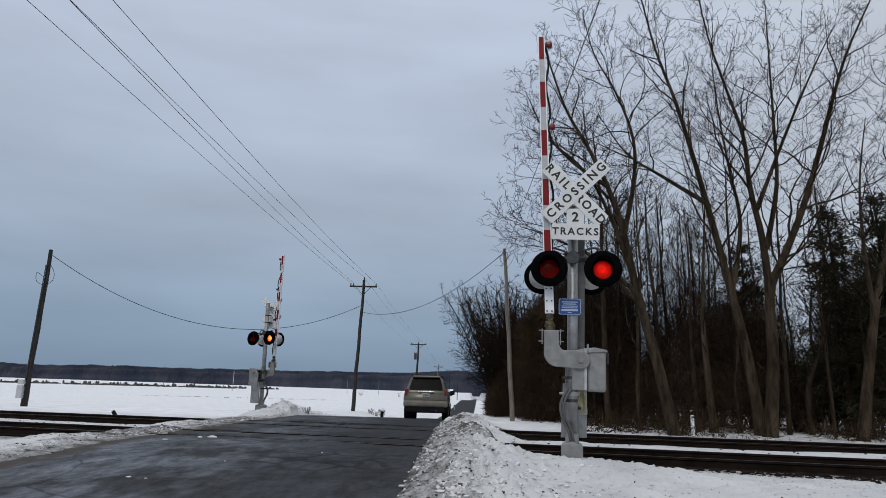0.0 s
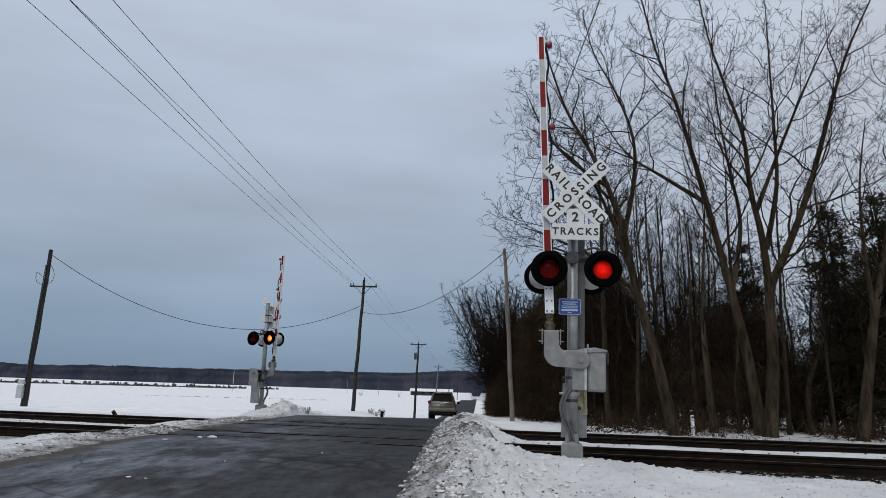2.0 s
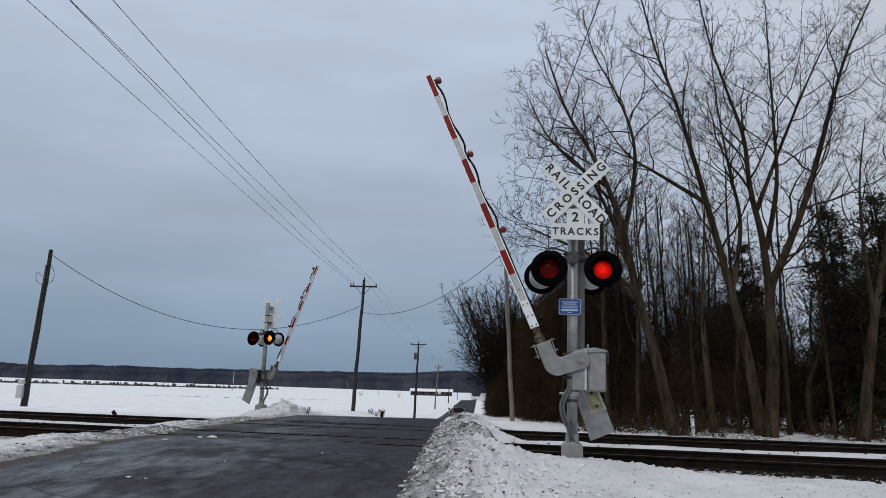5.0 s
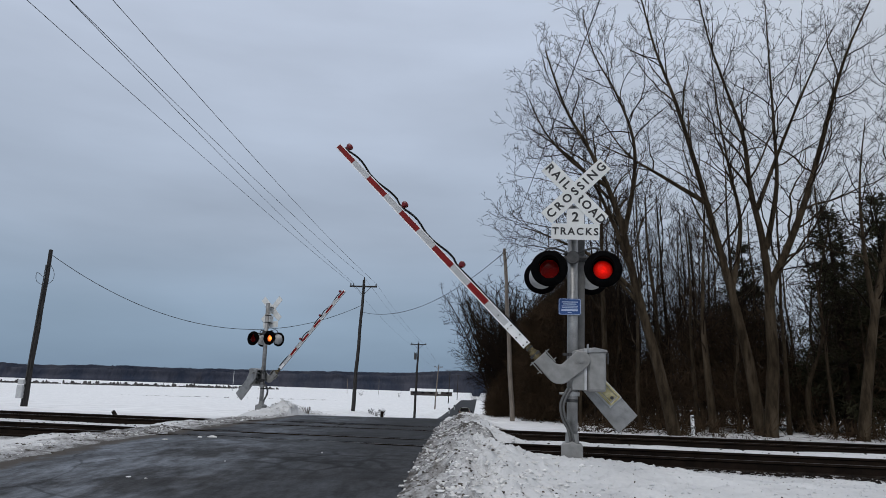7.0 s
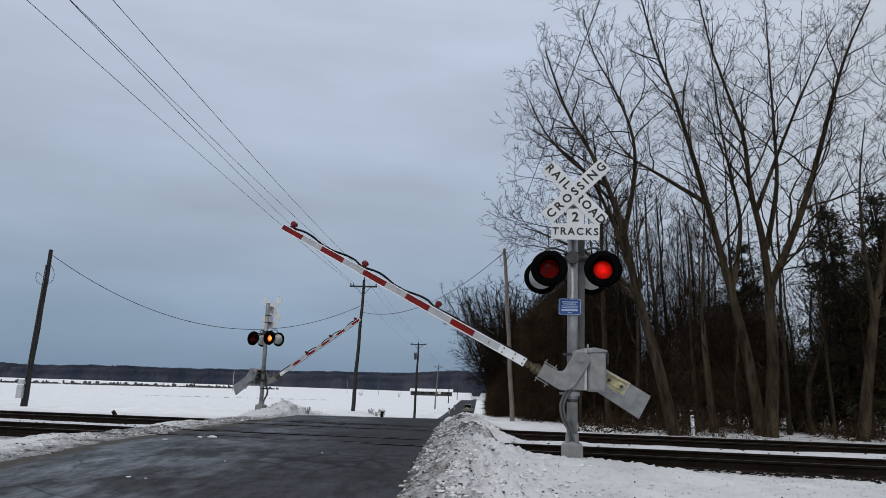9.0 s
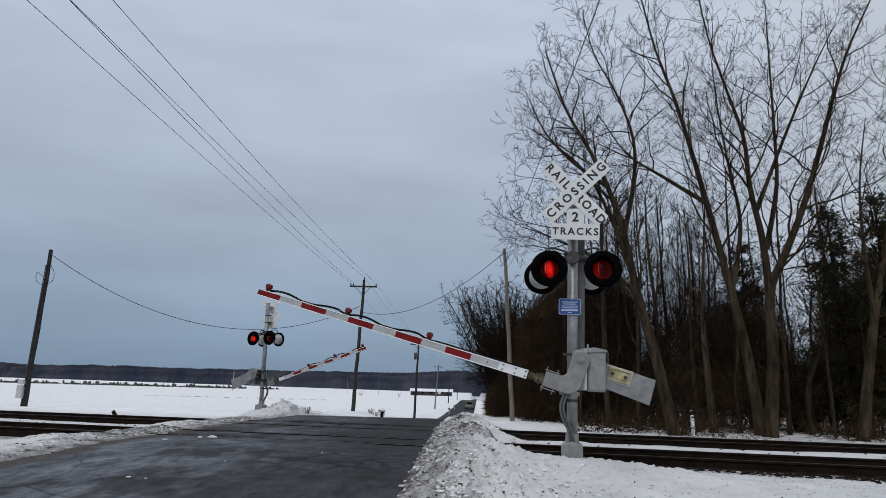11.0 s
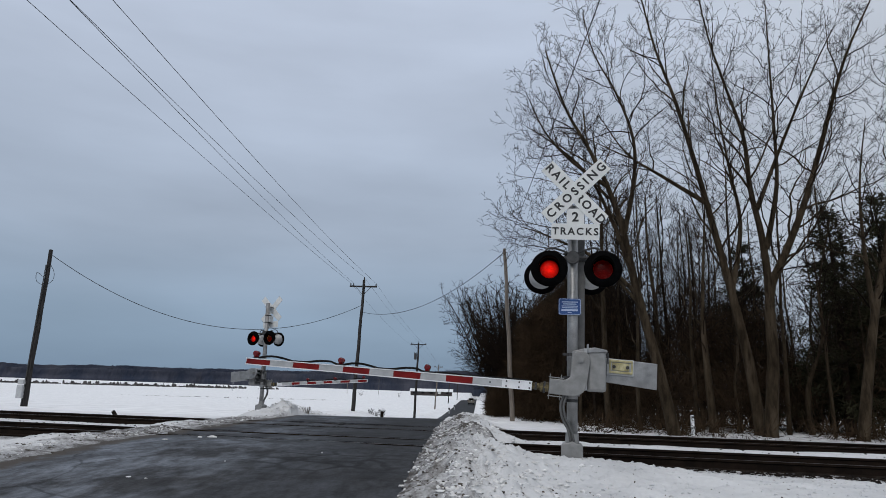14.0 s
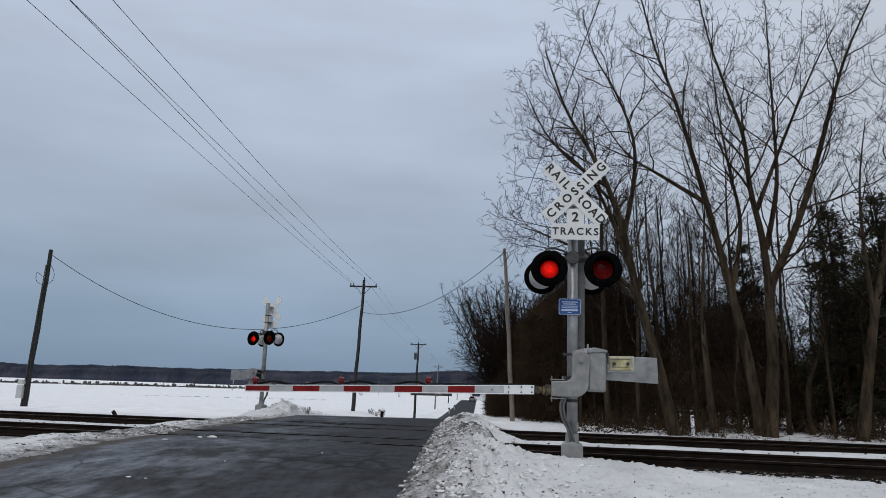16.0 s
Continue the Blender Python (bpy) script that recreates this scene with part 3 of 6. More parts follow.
def rail_profile():
    return [(-0.07, -0.18), (0.07, -0.18), (0.07, -0.165), (0.012, -0.145), (0.010, -0.05), (0.036, -0.035), (0.037, -0.006), (0.03, 0.0), (-0.03, 0.0), (-0.037, -0.006), (-0.036, -0.035), (-0.010, -0.05), (-0.012, -0.145), (-0.07, -0.165)]


def railway_track(c):
    """One track: two rails on ties in a dark ballast bed, running askew to the road."""
    ang = math.atan(SKEW)
    base = new("railway_track")
    base.matrix_basis = pose(0, c, 0, 0, 0, math.degrees(ang))
    tagged(base, "rusty railway track on dark ties and ballast in snow", "railway track", "tracks of the crossing")
    half = GAUGE / 2 * math.cos(ang)
    for s in (-1, 1):
        bm = bmesh.new()
        pr = rail_profile()
        a = [bm.verts.new((-160, s * half + y, z + 0.004)) for y, z in pr]
        b = [bm.verts.new((160, s * half + y, z + 0.004)) for y, z in pr]
        for i in range(len(pr)):
            f = bm.faces.new((a[i], b[i], b[(i + 1) % len(pr)], a[(i + 1) % len(pr)]))
            f.material_index = 1 if i == 7 else 0
        bmesh.ops.recalc_face_normals(bm, faces=bm.faces[:])
        part("rail", bm, [RAIL_RUST, RAIL_HEAD], base)
    # ballast bed
    xs, ys = np.linspace(-40, 40, 700), np.linspace(-1.7, 1.7, 26)
    X, Y = np.meshgrid(xs, ys)
    Z = -0.24 + 0.035 * fnoise(X, Y, 0.25, int(c), 3) + 0.02 * fnoise(X, Y, 2.0, 2) - 0.10 * np.clip(np.abs(Y) - 1.2, 0, 1)
    h = Heap()
    i, j = np.meshgrid(np.arange(25), np.arange(699), indexing="ij")
    a = i * 700 + j
    h.add(np.stack([X, Y, Z], -1).reshape(-1, 3), np.stack([a, a + 1, a + 701, a + 700], -1).reshape(-1, 4))
    bed = new("ballast_bed", h.mesh("ballast_bed", [BALLAST]))
    bed.parent = base
    # ties
    bm = bmesh.new()
    box(bm, -0.11, 0.11, -1.25, 1.25, -0.32, -0.175, 0.012)
    first = part("tie", bm, TIE, base)
    rng = random.Random(int(c))
    k = 0
    x = -26.0
    while x < 26:
        o = first if k == 0 else first.copy()
        if k:
            scene.collection.objects.link(o)
        o.matrix_basis = pose(x, rng.uniform(-0.03, 0.03), rng.uniform(-0.012, 0.004), 0, 0, rng.uniform(-1.5, 1.5))
        k += 1
        x += 0.53
    return base


for c in TRACKS:
    railway_track(c)

# ---------------------------------------------------------------- crossing signals
CHANNEL = surf("dull_grey_channel", (0.07, 0.07, 0.07), (0.13, 0.13, 0.128), 6, 0.6, 0.3, 0.1)
FLASH = 1.038
ARM_KEYS = [(0.0, 89.9), (3.2, 89.9), (3.4, 89.8), (3.5, 89.4), (3.7, 86.8), (4.0, 81.3), (4.2, 78.4), (5.0, 68.4), (6.3, 54.2), (6.5, 52.2), (7.0, 47.4), (7.5, 42.4), (8.0, 37.6), (8.5, 33.3), (9.0, 29.4),
            (10.0, 22.7), (11.5, 14.5), (12.0, 12.3), (12.5, 10.2), (13.0, 8.3), (13.5, 6.5), (13.9, 5.0), (14.5, 3.1), (14.9, 2.0), (15.2, 1.1), (15.5, 0.4), (15.8, 0.1), (16.0, 0.0)]
FAR_KEYS = [(0.0, 89.6), (3.2, 89.6), (3.5, 88.7), (3.7, 86.2), (3.9, 83.0), (4.1, 79.9), (4.2, 78.5), (5.0, 68.0), (6.3, 53.6), (7.0, 47.6), (8.0, 38.8), (9.0, 31.4), (10.0, 24.4), (11.3, 16.3), (12.5, 10.1), (13.3, 6.2),
            (14.0, 3.4), (14.5, 1.8), (15.2, 0.2), (15.7, -0.8), (16.0, -1.0)]


def text_mesh(words, size, spacing=1.0):
    cu = bpy.data.curves.new("lettering", "FONT")
    cu.body, cu.size, cu.align_x, cu.align_y, cu.extrude, cu.space_character, cu.resolution_u = words, size, "CENTER", "CENTER", 0.0012, spacing, 3
    cu.offset = size * 0.028
    ob = bpy.data.objects.new("lettering", cu)
    scene.collection.objects.link(ob)
    me = bpy.data.meshes.new_from_object(ob)
    bpy.data.objects.remove(ob)
    me.materials.clear()
    me.materials.append(LETTER)
    return me


def rounded(w, h, r, n=4):
    pts = []
    for cx, cz, a0 in ((w / 2 - r, h / 2 - r, 0), (-w / 2 + r, h / 2 - r, 90), (-w / 2 + r, -h / 2 + r, 180), (w / 2 - r, -h / 2 + r, 270)):
        for i in range(n + 1):
            a = radians(a0 + 90 * i / n)
            pts.append((cx + r * math.cos(a), cz + r * math.sin(a)))
    return pts


def sign(name, w, h, m, parent, material, words="", size=0.1, spacing=1.0, label=""):
    """A flat sign plate facing local -y with raised lettering."""
    bm = bmesh.new()
    prism(bm, rounded(w, h, min(w, h) * 0.09), -0.0015, 0.0015)
    ob = part(name, bm, material, parent, label)
    ob.matrix_basis = m
    if words:
        t = new("lettering", text_mesh(words, size, spacing))
        t.parent = ob
        t.matrix_basis = pose(0, -0.004, 0, 90, 0, 0)
    return ob


def signal_lamp(parent, m, lit, lens_mat):
    """Round black background, housing, hood, red lens and a turning lit disc behind it; faces local -y."""
    bm = bmesh.new()
    n = 40
    ro, ri = 0.25, 0.140
    rings = [(ri, -0.012), (ro, -0.012), (ro, 0.004), (0.178, 0.006), (0.172, 0.07), (0.15, 0.16), (0.09, 0.20)]
    vs = [[bm.verts.new((r * math.cos(2 * math.pi * i / n), y, r * math.sin(2 * math.pi * i / n))) for i in range(n)] for r, y in rings]
    for k in range(len(rings) - 1):
        for i in range(n):
            bm.faces.new((vs[k][i], vs[k][(i + 1) % n], vs[k + 1][(i + 1) % n], vs[k + 1][i])).material_index = 1 if k >= 3 else 0
    bm.faces.new(vs[-1]).material_index = 1
    bmesh.ops.recalc_face_normals(bm, faces=bm.faces[:])
    lamp = part("signal_lamp", bm, [BLACK, LAMP_CAN], parent, "black round signal lamp with red lens", True)
    lamp.matrix_basis = m
    # hood over the lens
    bm = bmesh.new()
    prev = None
    for i in range(25):
        a = radians(-25 + 230 * i / 24)
        reach = 0.04 + 0.13 * max(0.0, math.sin(a)) ** 0.7
        cur = [bm.verts.new((r * math.cos(a), y, r * math.sin(a))) for r, y in ((0.148, -0.01), (0.148, -0.01 - reach), (0.144, -0.01 - reach), (0.144, -0.01))]
        if prev:
            for k in range(4):
                bm.faces.new((prev[k], cur[k], cur[(k + 1) % 4], prev[(k + 1) % 4]))
        prev = cur
    bmesh.ops.recalc_face_normals(bm, faces=bm.faces[:])
    part("hood", bm, BLACK, lamp, "", True)
    # domed lens
    bm = bmesh.new()
    ringv = []
    for k in range(5):
        r = 0.139 * (1 - k / 5)
        ringv.append([bm.verts.new((r * math.cos(2 * math.pi * i / 28), -0.008 - 0.03 * (1 - (r / 0.139) ** 2), r * math.sin(2 * math.pi * i / 28))) for i in range(28)])
    for k in range(4):
        for i in range(28):
            bm.faces.new((ringv[k][i], ringv[k][(i + 1) % 28], ringv[k + 1][(i + 1) % 28], ringv[k + 1][i]))
    bm.faces.new(ringv[-1])
    bmesh.ops.recalc_face_normals(bm, faces=bm.faces[:])
    part("lens", bm, lens_mat, lamp, "red signal lens", True)
    # black ring added round the lamp disc to darken the pale can's inside
    bm = bmesh.new()
    rings = [[bm.verts.new((r * math.cos(2 * math.pi * i / 28), y, r * math.sin(2 * math.pi * i / 28))) for i in range(28)] for r, y in ((0.128, 0.03), (0.169, 0.03), (0.169, 0.045), (0.128, 0.045))]
    for k in range(4):
        for i in range(28):
            bm.faces.new((rings[k][i], rings[k][(i + 1) % 28], rings[(k + 1) % 4][(i + 1) % 28], rings[(k + 1) % 4][i]))
    bmesh.ops.recalc_face_normals(bm, faces=bm.faces[:])
    part("darkening_ring", bm, BLACK, lamp)
    # lamp disc: lit on one side, plain reflector on the other
    bm = bmesh.new()
    f = bm.faces.new([bm.verts.new((0.125 * math.cos(2 * math.pi * i / 28), -0.004, 0.125 * math.sin(2 * math.pi * i / 28))) for i in range(28)])
    g = bm.faces.new([bm.verts.new((0.125 * math.cos(-2 * math.pi * i / 28), 0.004, 0.125 * math.sin(-2 * math.pi * i / 28))) for i in range(28)])
    g.material_index = 1
    disc = part("lamp_disc", bm, [lit, LAMP_OFF], lamp)
    disc.matrix_basis = pose(0, 0.055, 0)
    return lamp, disc


def gate_arm(parent, tip, red, lamps, y):
    """The swinging arm about its pivot: bracket, fittings, striped bar, lamps, counterweights."""
    def curve(cx, cz, r, a0, a1, n=8):
        return [(cx + r * math.cos(radians(a0 + (a1 - a0) * i / n)), cz + r * math.sin(radians(a0 + (a1 - a0) * i / n))) for i in range(n + 1)]
    bm = bmesh.new()
    out = curve(0.0, 0.0, 0.122, 175, -5, 12) + [(0.105, -0.27)] + curve(-0.085, -0.30, 0.19, -5, -90, 8) + [(-0.385, -0.492), (-0.385, -0.29), (-0.205, -0.285)] + curve(-0.205, -0.195, 0.09, -90, -20, 4)[1:]
    prism(bm, out, y - 0.10, y - 0.05, 0.012)
    cyl(bm, (0, y - 0.12, 0), (0, y + 0.55, 0), 0.045, n=18)
    cyl(bm, (0, y - 0.112, 0), (0, y - 0.10, 0), 0.05, n=20)
    cyl(bm, (0, y - 0.135, 0), (0, y - 0.10, 0), 0.03, n=6)
    for i in range(6):
        a = radians(60 * i + 20)
        cyl(bm, (0.082 * math.cos(a), y - 0.11, 0.082 * math.sin(a)), (0.082 * math.cos(a), y - 0.10, 0.082 * math.sin(a)), 0.01, n=6)
    arm = part("gate_arm", bm, ALU, parent, "striped red and white gate arm on an aluminium bracket")
    for z in (-0.515, -0.27):
        b2 = bmesh.new()
        box(b2, -0.40, -0.20, y - 0.10, y + 0.02, z - 0.006, z + 0.006)
        for x in (-0.38, -0.235):
            cyl(b2, (x, y - 0.06, z - 0.045), (x, y - 0.06, z + 0.045), 0.008, n=6)
        part("flange", b2, ALU, arm)
    b2 = bmesh.new()
    box(b2, -0.47, -0.385, y - 0.09, y - 0.03, -0.47, -0.345, 0.012)
    box(b2, -0.50, -0.465, y - 0.10, y - 0.02, -0.475, -0.36, 0.008)
    box(b2, -0.70, -0.50, y - 0.085, y - 0.06, -0.455, -0.375, 0.006)
    for x in (-0.43, -0.53, -0.58):
        cyl(b2, (x, y - 0.115, -0.415), (x, y - 0.085, -0.415), 0.016, n=6)
    part("breakaway_coupling", b2, BRASS, arm, "yellowish zinc breakaway coupling")
    for x, hw in ((-0.445, 0.075), (-0.56, 0.05)):
        b2 = bmesh.new()
        box(b2, x - 0.014, x + 0.014, y - 0.097, y - 0.025, -0.415 - hw, -0.415 + hw, 0.005)
        part("coupling_band", b2, DARK_STEEL, arm, "dark steel coupling band")
    # bar, slightly tapered, with a thin raised rim
    root, zr, zt = -0.61, -0.417, -0.582 if tip < -4.5 else -0.50
    b2 = bmesh.new()
    q = [(root, zr - 0.055), (tip, zt - 0.043), (tip, zt + 0.043), (root, zr + 0.055)]
    prism(b2, q, y - 0.10, y - 0.055, 0.004)
    for x0, x1, s in ((root, tip, 1), (root, tip, -1)):
        za, zb = zr + s * 0.055, zt + s * 0.043
        prism(b2, [(x0, za - 0.006), (x1, zb - 0.006), (x1, zb + 0.006), (x0, za + 0.006)], y - 0.108, y - 0.05)
    part("bar", b2, BAR_WHITE, arm)
    for k, zz in ((0.03, (-0.033, 0.033)), (0.17, (-0.033, 0.033)), (0.34, (-0.033, 0.033)), (0.56, (0.0,))):
        for s in zz:
            b2 = bmesh.new()
            zb = zr + (zt - zr) * k / (root - tip) + s
            cyl(b2, (root - k, y - 0.115, zb), (root - k, y - 0.099, zb), 0.012, n=6)
            part("bolt", b2, DARK_STEEL, arm)
    L = root - tip

    def zc(x):
        return zr + (zt - zr) * (root - x) / L

    def hh(x):
        return 0.047 - 0.012 * (root - x) / L
    for i, (x0, x1) in enumerate(red):
        b2 = bmesh.new()
        for a, b in ((y - 0.103, y - 0.0995), (y - 0.0555, y - 0.052)):
            prism(b2, [(x0, zc(x0) - hh(x0)), (x1, zc(x1) - hh(x1)), (x1, zc(x1) + hh(x1)), (x0, zc(x0) + hh(x0))], a, b)
        part("red_stripe", b2, STRIPE_RED, arm)
    gaps = [(red[i][1], red[i + 1][0]) for i in range(len(red) - 1)] + [(red[-1][1], red[-1][1] + 0.40)]
    for x0, x1 in gaps:
        b2 = bmesh.new()
        for a, b in ((y - 0.1025, y - 0.0998), (y - 0.0555, y - 0.0525)):
            prism(b2, [(x0, zc(x0) - hh(x0)), (x1, zc(x1) - hh(x1)), (x1, zc(x1) + hh(x1)), (x0, zc(x0) + hh(x0))], a, b)
        part("pale_stripe", b2, SHEET_GREY, arm)
    for x in lamps:
        b2 = bmesh.new()
        z = zc(x) + hh(x) + 0.01
        box(b2, x - 0.035, x + 0.035, y - 0.10, y - 0.05, z, z + 0.03, 0.006)
        o = part("arm_lamp", b2, DARK_STEEL, arm, "small red gate arm lamp")
        b2 = bmesh.new()
        cyl(b2, (x, y - 0.125, z + 0.072), (x, y - 0.03, z + 0.072), 0.043, n=20)
        bmesh.ops.bevel(b2, geom=[e for e in b2.edges if len(e.link_faces) == 2 and any(len(f.verts) > 4 for f in e.link_faces)], offset=0.014, segments=3, affect="EDGES", profile=0.5)
        cyl(b2, (x, y - 0.08, z + 0.02), (x, y - 0.08, z + 0.05), 0.036, n=16)
        part("lens", b2, ARM_LAMP, o, "red plastic lamp lens", True)
    # lamp cable, looped along the top
    pts = []
    span = [lamps[0]] + list(lamps[1:]) + [root - 0.05]
    for a, b in zip(span, span[1:]):
        for i in range(17):
            u = i / 16
            x = a + (b - a) * u
            lift = 0.032 * abs(math.sin(math.pi * 2.0 * u)) + (0.02 * math.sin(9 * u) if u < 0.9 else 0)
            pts.append((x, y - 0.06 - 0.02 * math.sin(5 * u), zc(x) + hh(x) + 0.016 + max(lift, 0) * (0.9 if b < root - 0.3 else 0.15)))
    v, f = tube(pts, 0.016, 6)
    h = Heap(); h.add(v, f)
    ob = new("lamp_cable", h.mesh("lamp_cable", [RUBBER])); ob.parent = arm
    # rear lever with counterweights, raised a little above the arm's line
    hang = Matrix.Rotation(radians(-2.0), 4, "Y")
    b2 = bmesh.new()
    lever = curve(0.0, 0.0, 0.14, 90, 230, 8) + [(0.05, -0.21), (0.45, -0.22), (0.45, 0.02), (0.16, 0.13)]
    prism(b2, lever, y + 0.425, y + 0.47, 0.008)
    part("rear_lever", b2, GALV, arm).matrix_basis = hang
    b2 = bmesh.new()
    prism(b2, [(0.30, -0.25), (1.03, -0.30), (1.03, 0.05), (0.30, 0.08)], y + 0.36, y + 0.42, 0.008)
    cyl(b2, (0.93, y + 0.345, -0.10), (0.93, y + 0.36, -0.10), 0.02, n=8)
    part("counterweight", b2, GALV, arm, "grey steel counterweight plate").matrix_basis = hang
    b2 = bmesh.new()
    box(b2, 0.36, 0.72, y + 0.332, y + 0.36, -0.15, 0.07, 0.006)
    part("clamp_plate", b2, SHEET_GREY, arm, "pale grey clamp plate").matrix_basis = hang
    b2 = bmesh.new()
    for z in (-0.125, 0.03):
        box(b2, 0.39, 0.70, y + 0.305, y + 0.335, z, z + 0.03, 0.005)
    for x in (0.39, 0.68):
        box(b2, x, x + 0.025, y + 0.31, y + 0.335, -0.11, 0.045, 0.004)
    part("weight_clamp", b2, PALE_ZINC, arm, "pale yellow zinc clamp frame").matrix_basis = hang
    b2 = bmesh.new()
    box(b2, 0.43, 0.66, y + 0.318, y + 0.334, -0.085, 0.02, 0.004)
    part("clamp_slot", b2, PALE_ZINC, arm).matrix_basis = hang
    for x in (0.455, 0.635):
        b2 = bmesh.new()
        cyl(b2, (x, y + 0.285, -0.035), (x, y + 0.32, -0.035), 0.024, n=6)
        cyl(b2, (x, y + 0.27, -0.035), (x, y + 0.29, -0.035), 0.012, n=8)
        part("clamp_nut", b2, DARK_STEEL, arm, "dark steel clamp nut").matrix_basis = hang
    return arm


def blue_notice(base):
    """A small blue plate with bars for its print."""
    b = sign("emergency_notice", 0.30, 0.225, pose(-0.04, -0.085, 1.975), base, BLUE, "", label="small blue notice plate with pale print")
    bm = bmesh.new()
    o, i = rounded(0.292, 0.217, 0.022), rounded(0.278, 0.203, 0.018)
    va, vb = [bm.verts.new((x, -0.003, z)) for x, z in o], [bm.verts.new((x, -0.003, z)) for x, z in i]
    for k in range(len(va)):
        bm.faces.new((va[k], va[(k + 1) % len(va)], vb[(k + 1) % len(va)], vb[k]))
    part("border", bm, PALE_INK, b)
    for z, w, t in ((0.064, 0.22, 0.013), (0.036, 0.18, 0.013), (0.008, 0.22, 0.011), (-0.016, 0.21, 0.011), (-0.048, 0.22, 0.026), (-0.082, 0.05, 0.01)):
        bm = bmesh.new()
        box(bm, -w / 2, w / 2, -0.0036, -0.0022, z - t / 2, z + t / 2)
        part("print_bar", bm, PALE_INK, b)


def crossing_signal(m, tip, red, lamps, label, mast_h, notice=True, crossbuck_y=-0.25):
    base = new("crossing_signal")
    base.matrix_basis = m
    tagged(base, label, "crossing signal", "signals of the level crossing")
    # foundation and split base
    bm = bmesh.new()
    box(bm, -0.22, 0.22, -0.22, 0.26, -0.45, -0.02, 0.03)
    part("foundation", bm, CONCRETE, base, "grey concrete foundation block")
    bm = bmesh.new()
    prism(bm, [(-0.14, -0.04), (0.14, -0.04), (0.14, 0.14), (0.12, 0.17), (0.05, 0.18), (0.0, 0.205), (-0.05, 0.18), (-0.12, 0.17), (-0.14, 0.14)], -0.15, 0.15, 0.012)
    cyl(bm, (0.0, -0.17, 0.15), (0.0, -0.15, 0.15), 0.018, n=6)
    cyl(bm, (0, 0, 0.15), (0, 0, 0.30), 0.095, 0.085, n=18)
    part("base_casting", bm, ALU, base, "aluminium base casting")
    bm = bmesh.new()
    cyl(bm, (0, 0, 0.02), (0, 0, mast_h), 0.072, n=24)
    part("mast", bm, GALV, base, "galvanised steel mast", True)
    if notice:
        bm = bmesh.new()
        box(bm, 0.06, 0.165, 0.10, 0.16, 1.05, 3.25, 0.006)
        part("rear_channel", bm, CHANNEL, base, "dull grey steel channel")
    for z in (0.72, 1.02, 1.33, 2.72, 3.05, 3.3):
        bm = bmesh.new()
        cyl(bm, (0, 0, z - 0.02), (0, 0, z + 0.02), 0.075, n=18)
        box(bm, -0.13, -0.06, -0.05, -0.03, z - 0.018, z + 0.018)
        cyl(bm, (-0.11, -0.09, z), (-0.11, 0.02, z), 0.012, n=6)
        part("clamp", bm, DARK_STEEL, base)
    # lamp cross-arms with rising conduits
    bm = bmesh.new()
    for y in (-0.09, 0.09):
        cyl(bm, (-0.40, y, 2.66), (0.40, y, 2.66), 0.022, n=10)
    cyl(bm, (0, -0.13, 2.66), (0, 0.13, 2.66), 0.09, n=12)
    part("lamp_crossarm", bm, DARK_STEEL, base)
    h = Heap()
    for s in (-1, 1):
        v, f = tube(smooth_line([(s * 0.02, -0.07, 2.70), (s * 0.15, -0.09, 2.76), (s * 0.30, -0.12, 2.79), (s * 0.38, -0.14, 2.74), (s * 0.38, -0.14, 2.62)]), 0.014)
        h.add(v, f)
    ob = new("lamp_conduit", h.mesh("lamp_conduit", [DARK_STEEL])); ob.parent = base
    discs = []
    for y, rz in ((-0.32, 0), (0.36, 180)):
        for x in ((-0.315, 0.395) if rz == 0 else (-0.45, 0.26)):
            amber = rz and x < 0
            l, d = signal_lamp(base, pose(x, y, 2.46, -3, 0, rz), LAMP_ON_AMBER if amber else LAMP_ON, LENS_AMBER if amber else LENS_RED)
            discs.append(d)
    # crossbuck and track count
    cz, cy = 3.578, crossbuck_y
    for a, w1, w2, off, bx, bz in ((47, "RAIL", "ROAD", 0.0, 0.018, -0.034), (-44, "CROSSING", "", -0.008, 0.036, -0.004)):
        bm = bmesh.new()
        prism(bm, rounded(1.12, 0.215, 0.012), -0.0015, 0.0015)
        bl = part("crossbuck_blade", bm, WHITE, base, "white crossbuck blade with black letters")
        bl.matrix_basis = pose(bx, cy + off, cz + bz, 0, a, 0)
        for w, x in ((w1, -0.335 if w2 else 0.012), (w2, 0.315)):
            if w:
                t = new("lettering", text_mesh(w, 0.165, 1.42 if w == "RAIL" else 1.24 if w2 else 1.46))
                t.parent = bl
                t.matrix_basis = pose(x, -0.004, 0, 90, 0, 0)
    sign("track_count_sign", 0.235, 0.25, pose(0.03, cy + 0.012, 3.198), base, WHITE, "2", 0.185, 1, "white plate with a black number")
    sign("tracks_sign", 0.65, 0.225, pose(0.03, cy + 0.004, 2.992, 0, 1.5, 0), base, WHITE, "TRACKS", 0.14, 1.3, "white sign with black letters")
    for z in (3.05, 3.62):
        bm = bmesh.new()
        box(bm, -0.07, 0.19, cy + 0.016, -0.05, z - 0.015, z + 0.015)
        part("sign_bracket", bm, GALV, base)
    if notice:
        blue_notice(base)
    # gate machine
    bm = bmesh.new()
    box(bm, 0.19, 0.44, -0.10, 0.24, 0.85, 1.40, 0.035)
    mach = part("gate_machine", bm, ALU, base, "grey cast gate machine case")
    bm = bmesh.new()
    prism(bm, [(0.0, 1.37), (0.14, 1.41), (0.30, 1.43), (0.45, 1.40), (0.46, 1.375), (0.0, 1.34)], -0.12, 0.25, 0.006)
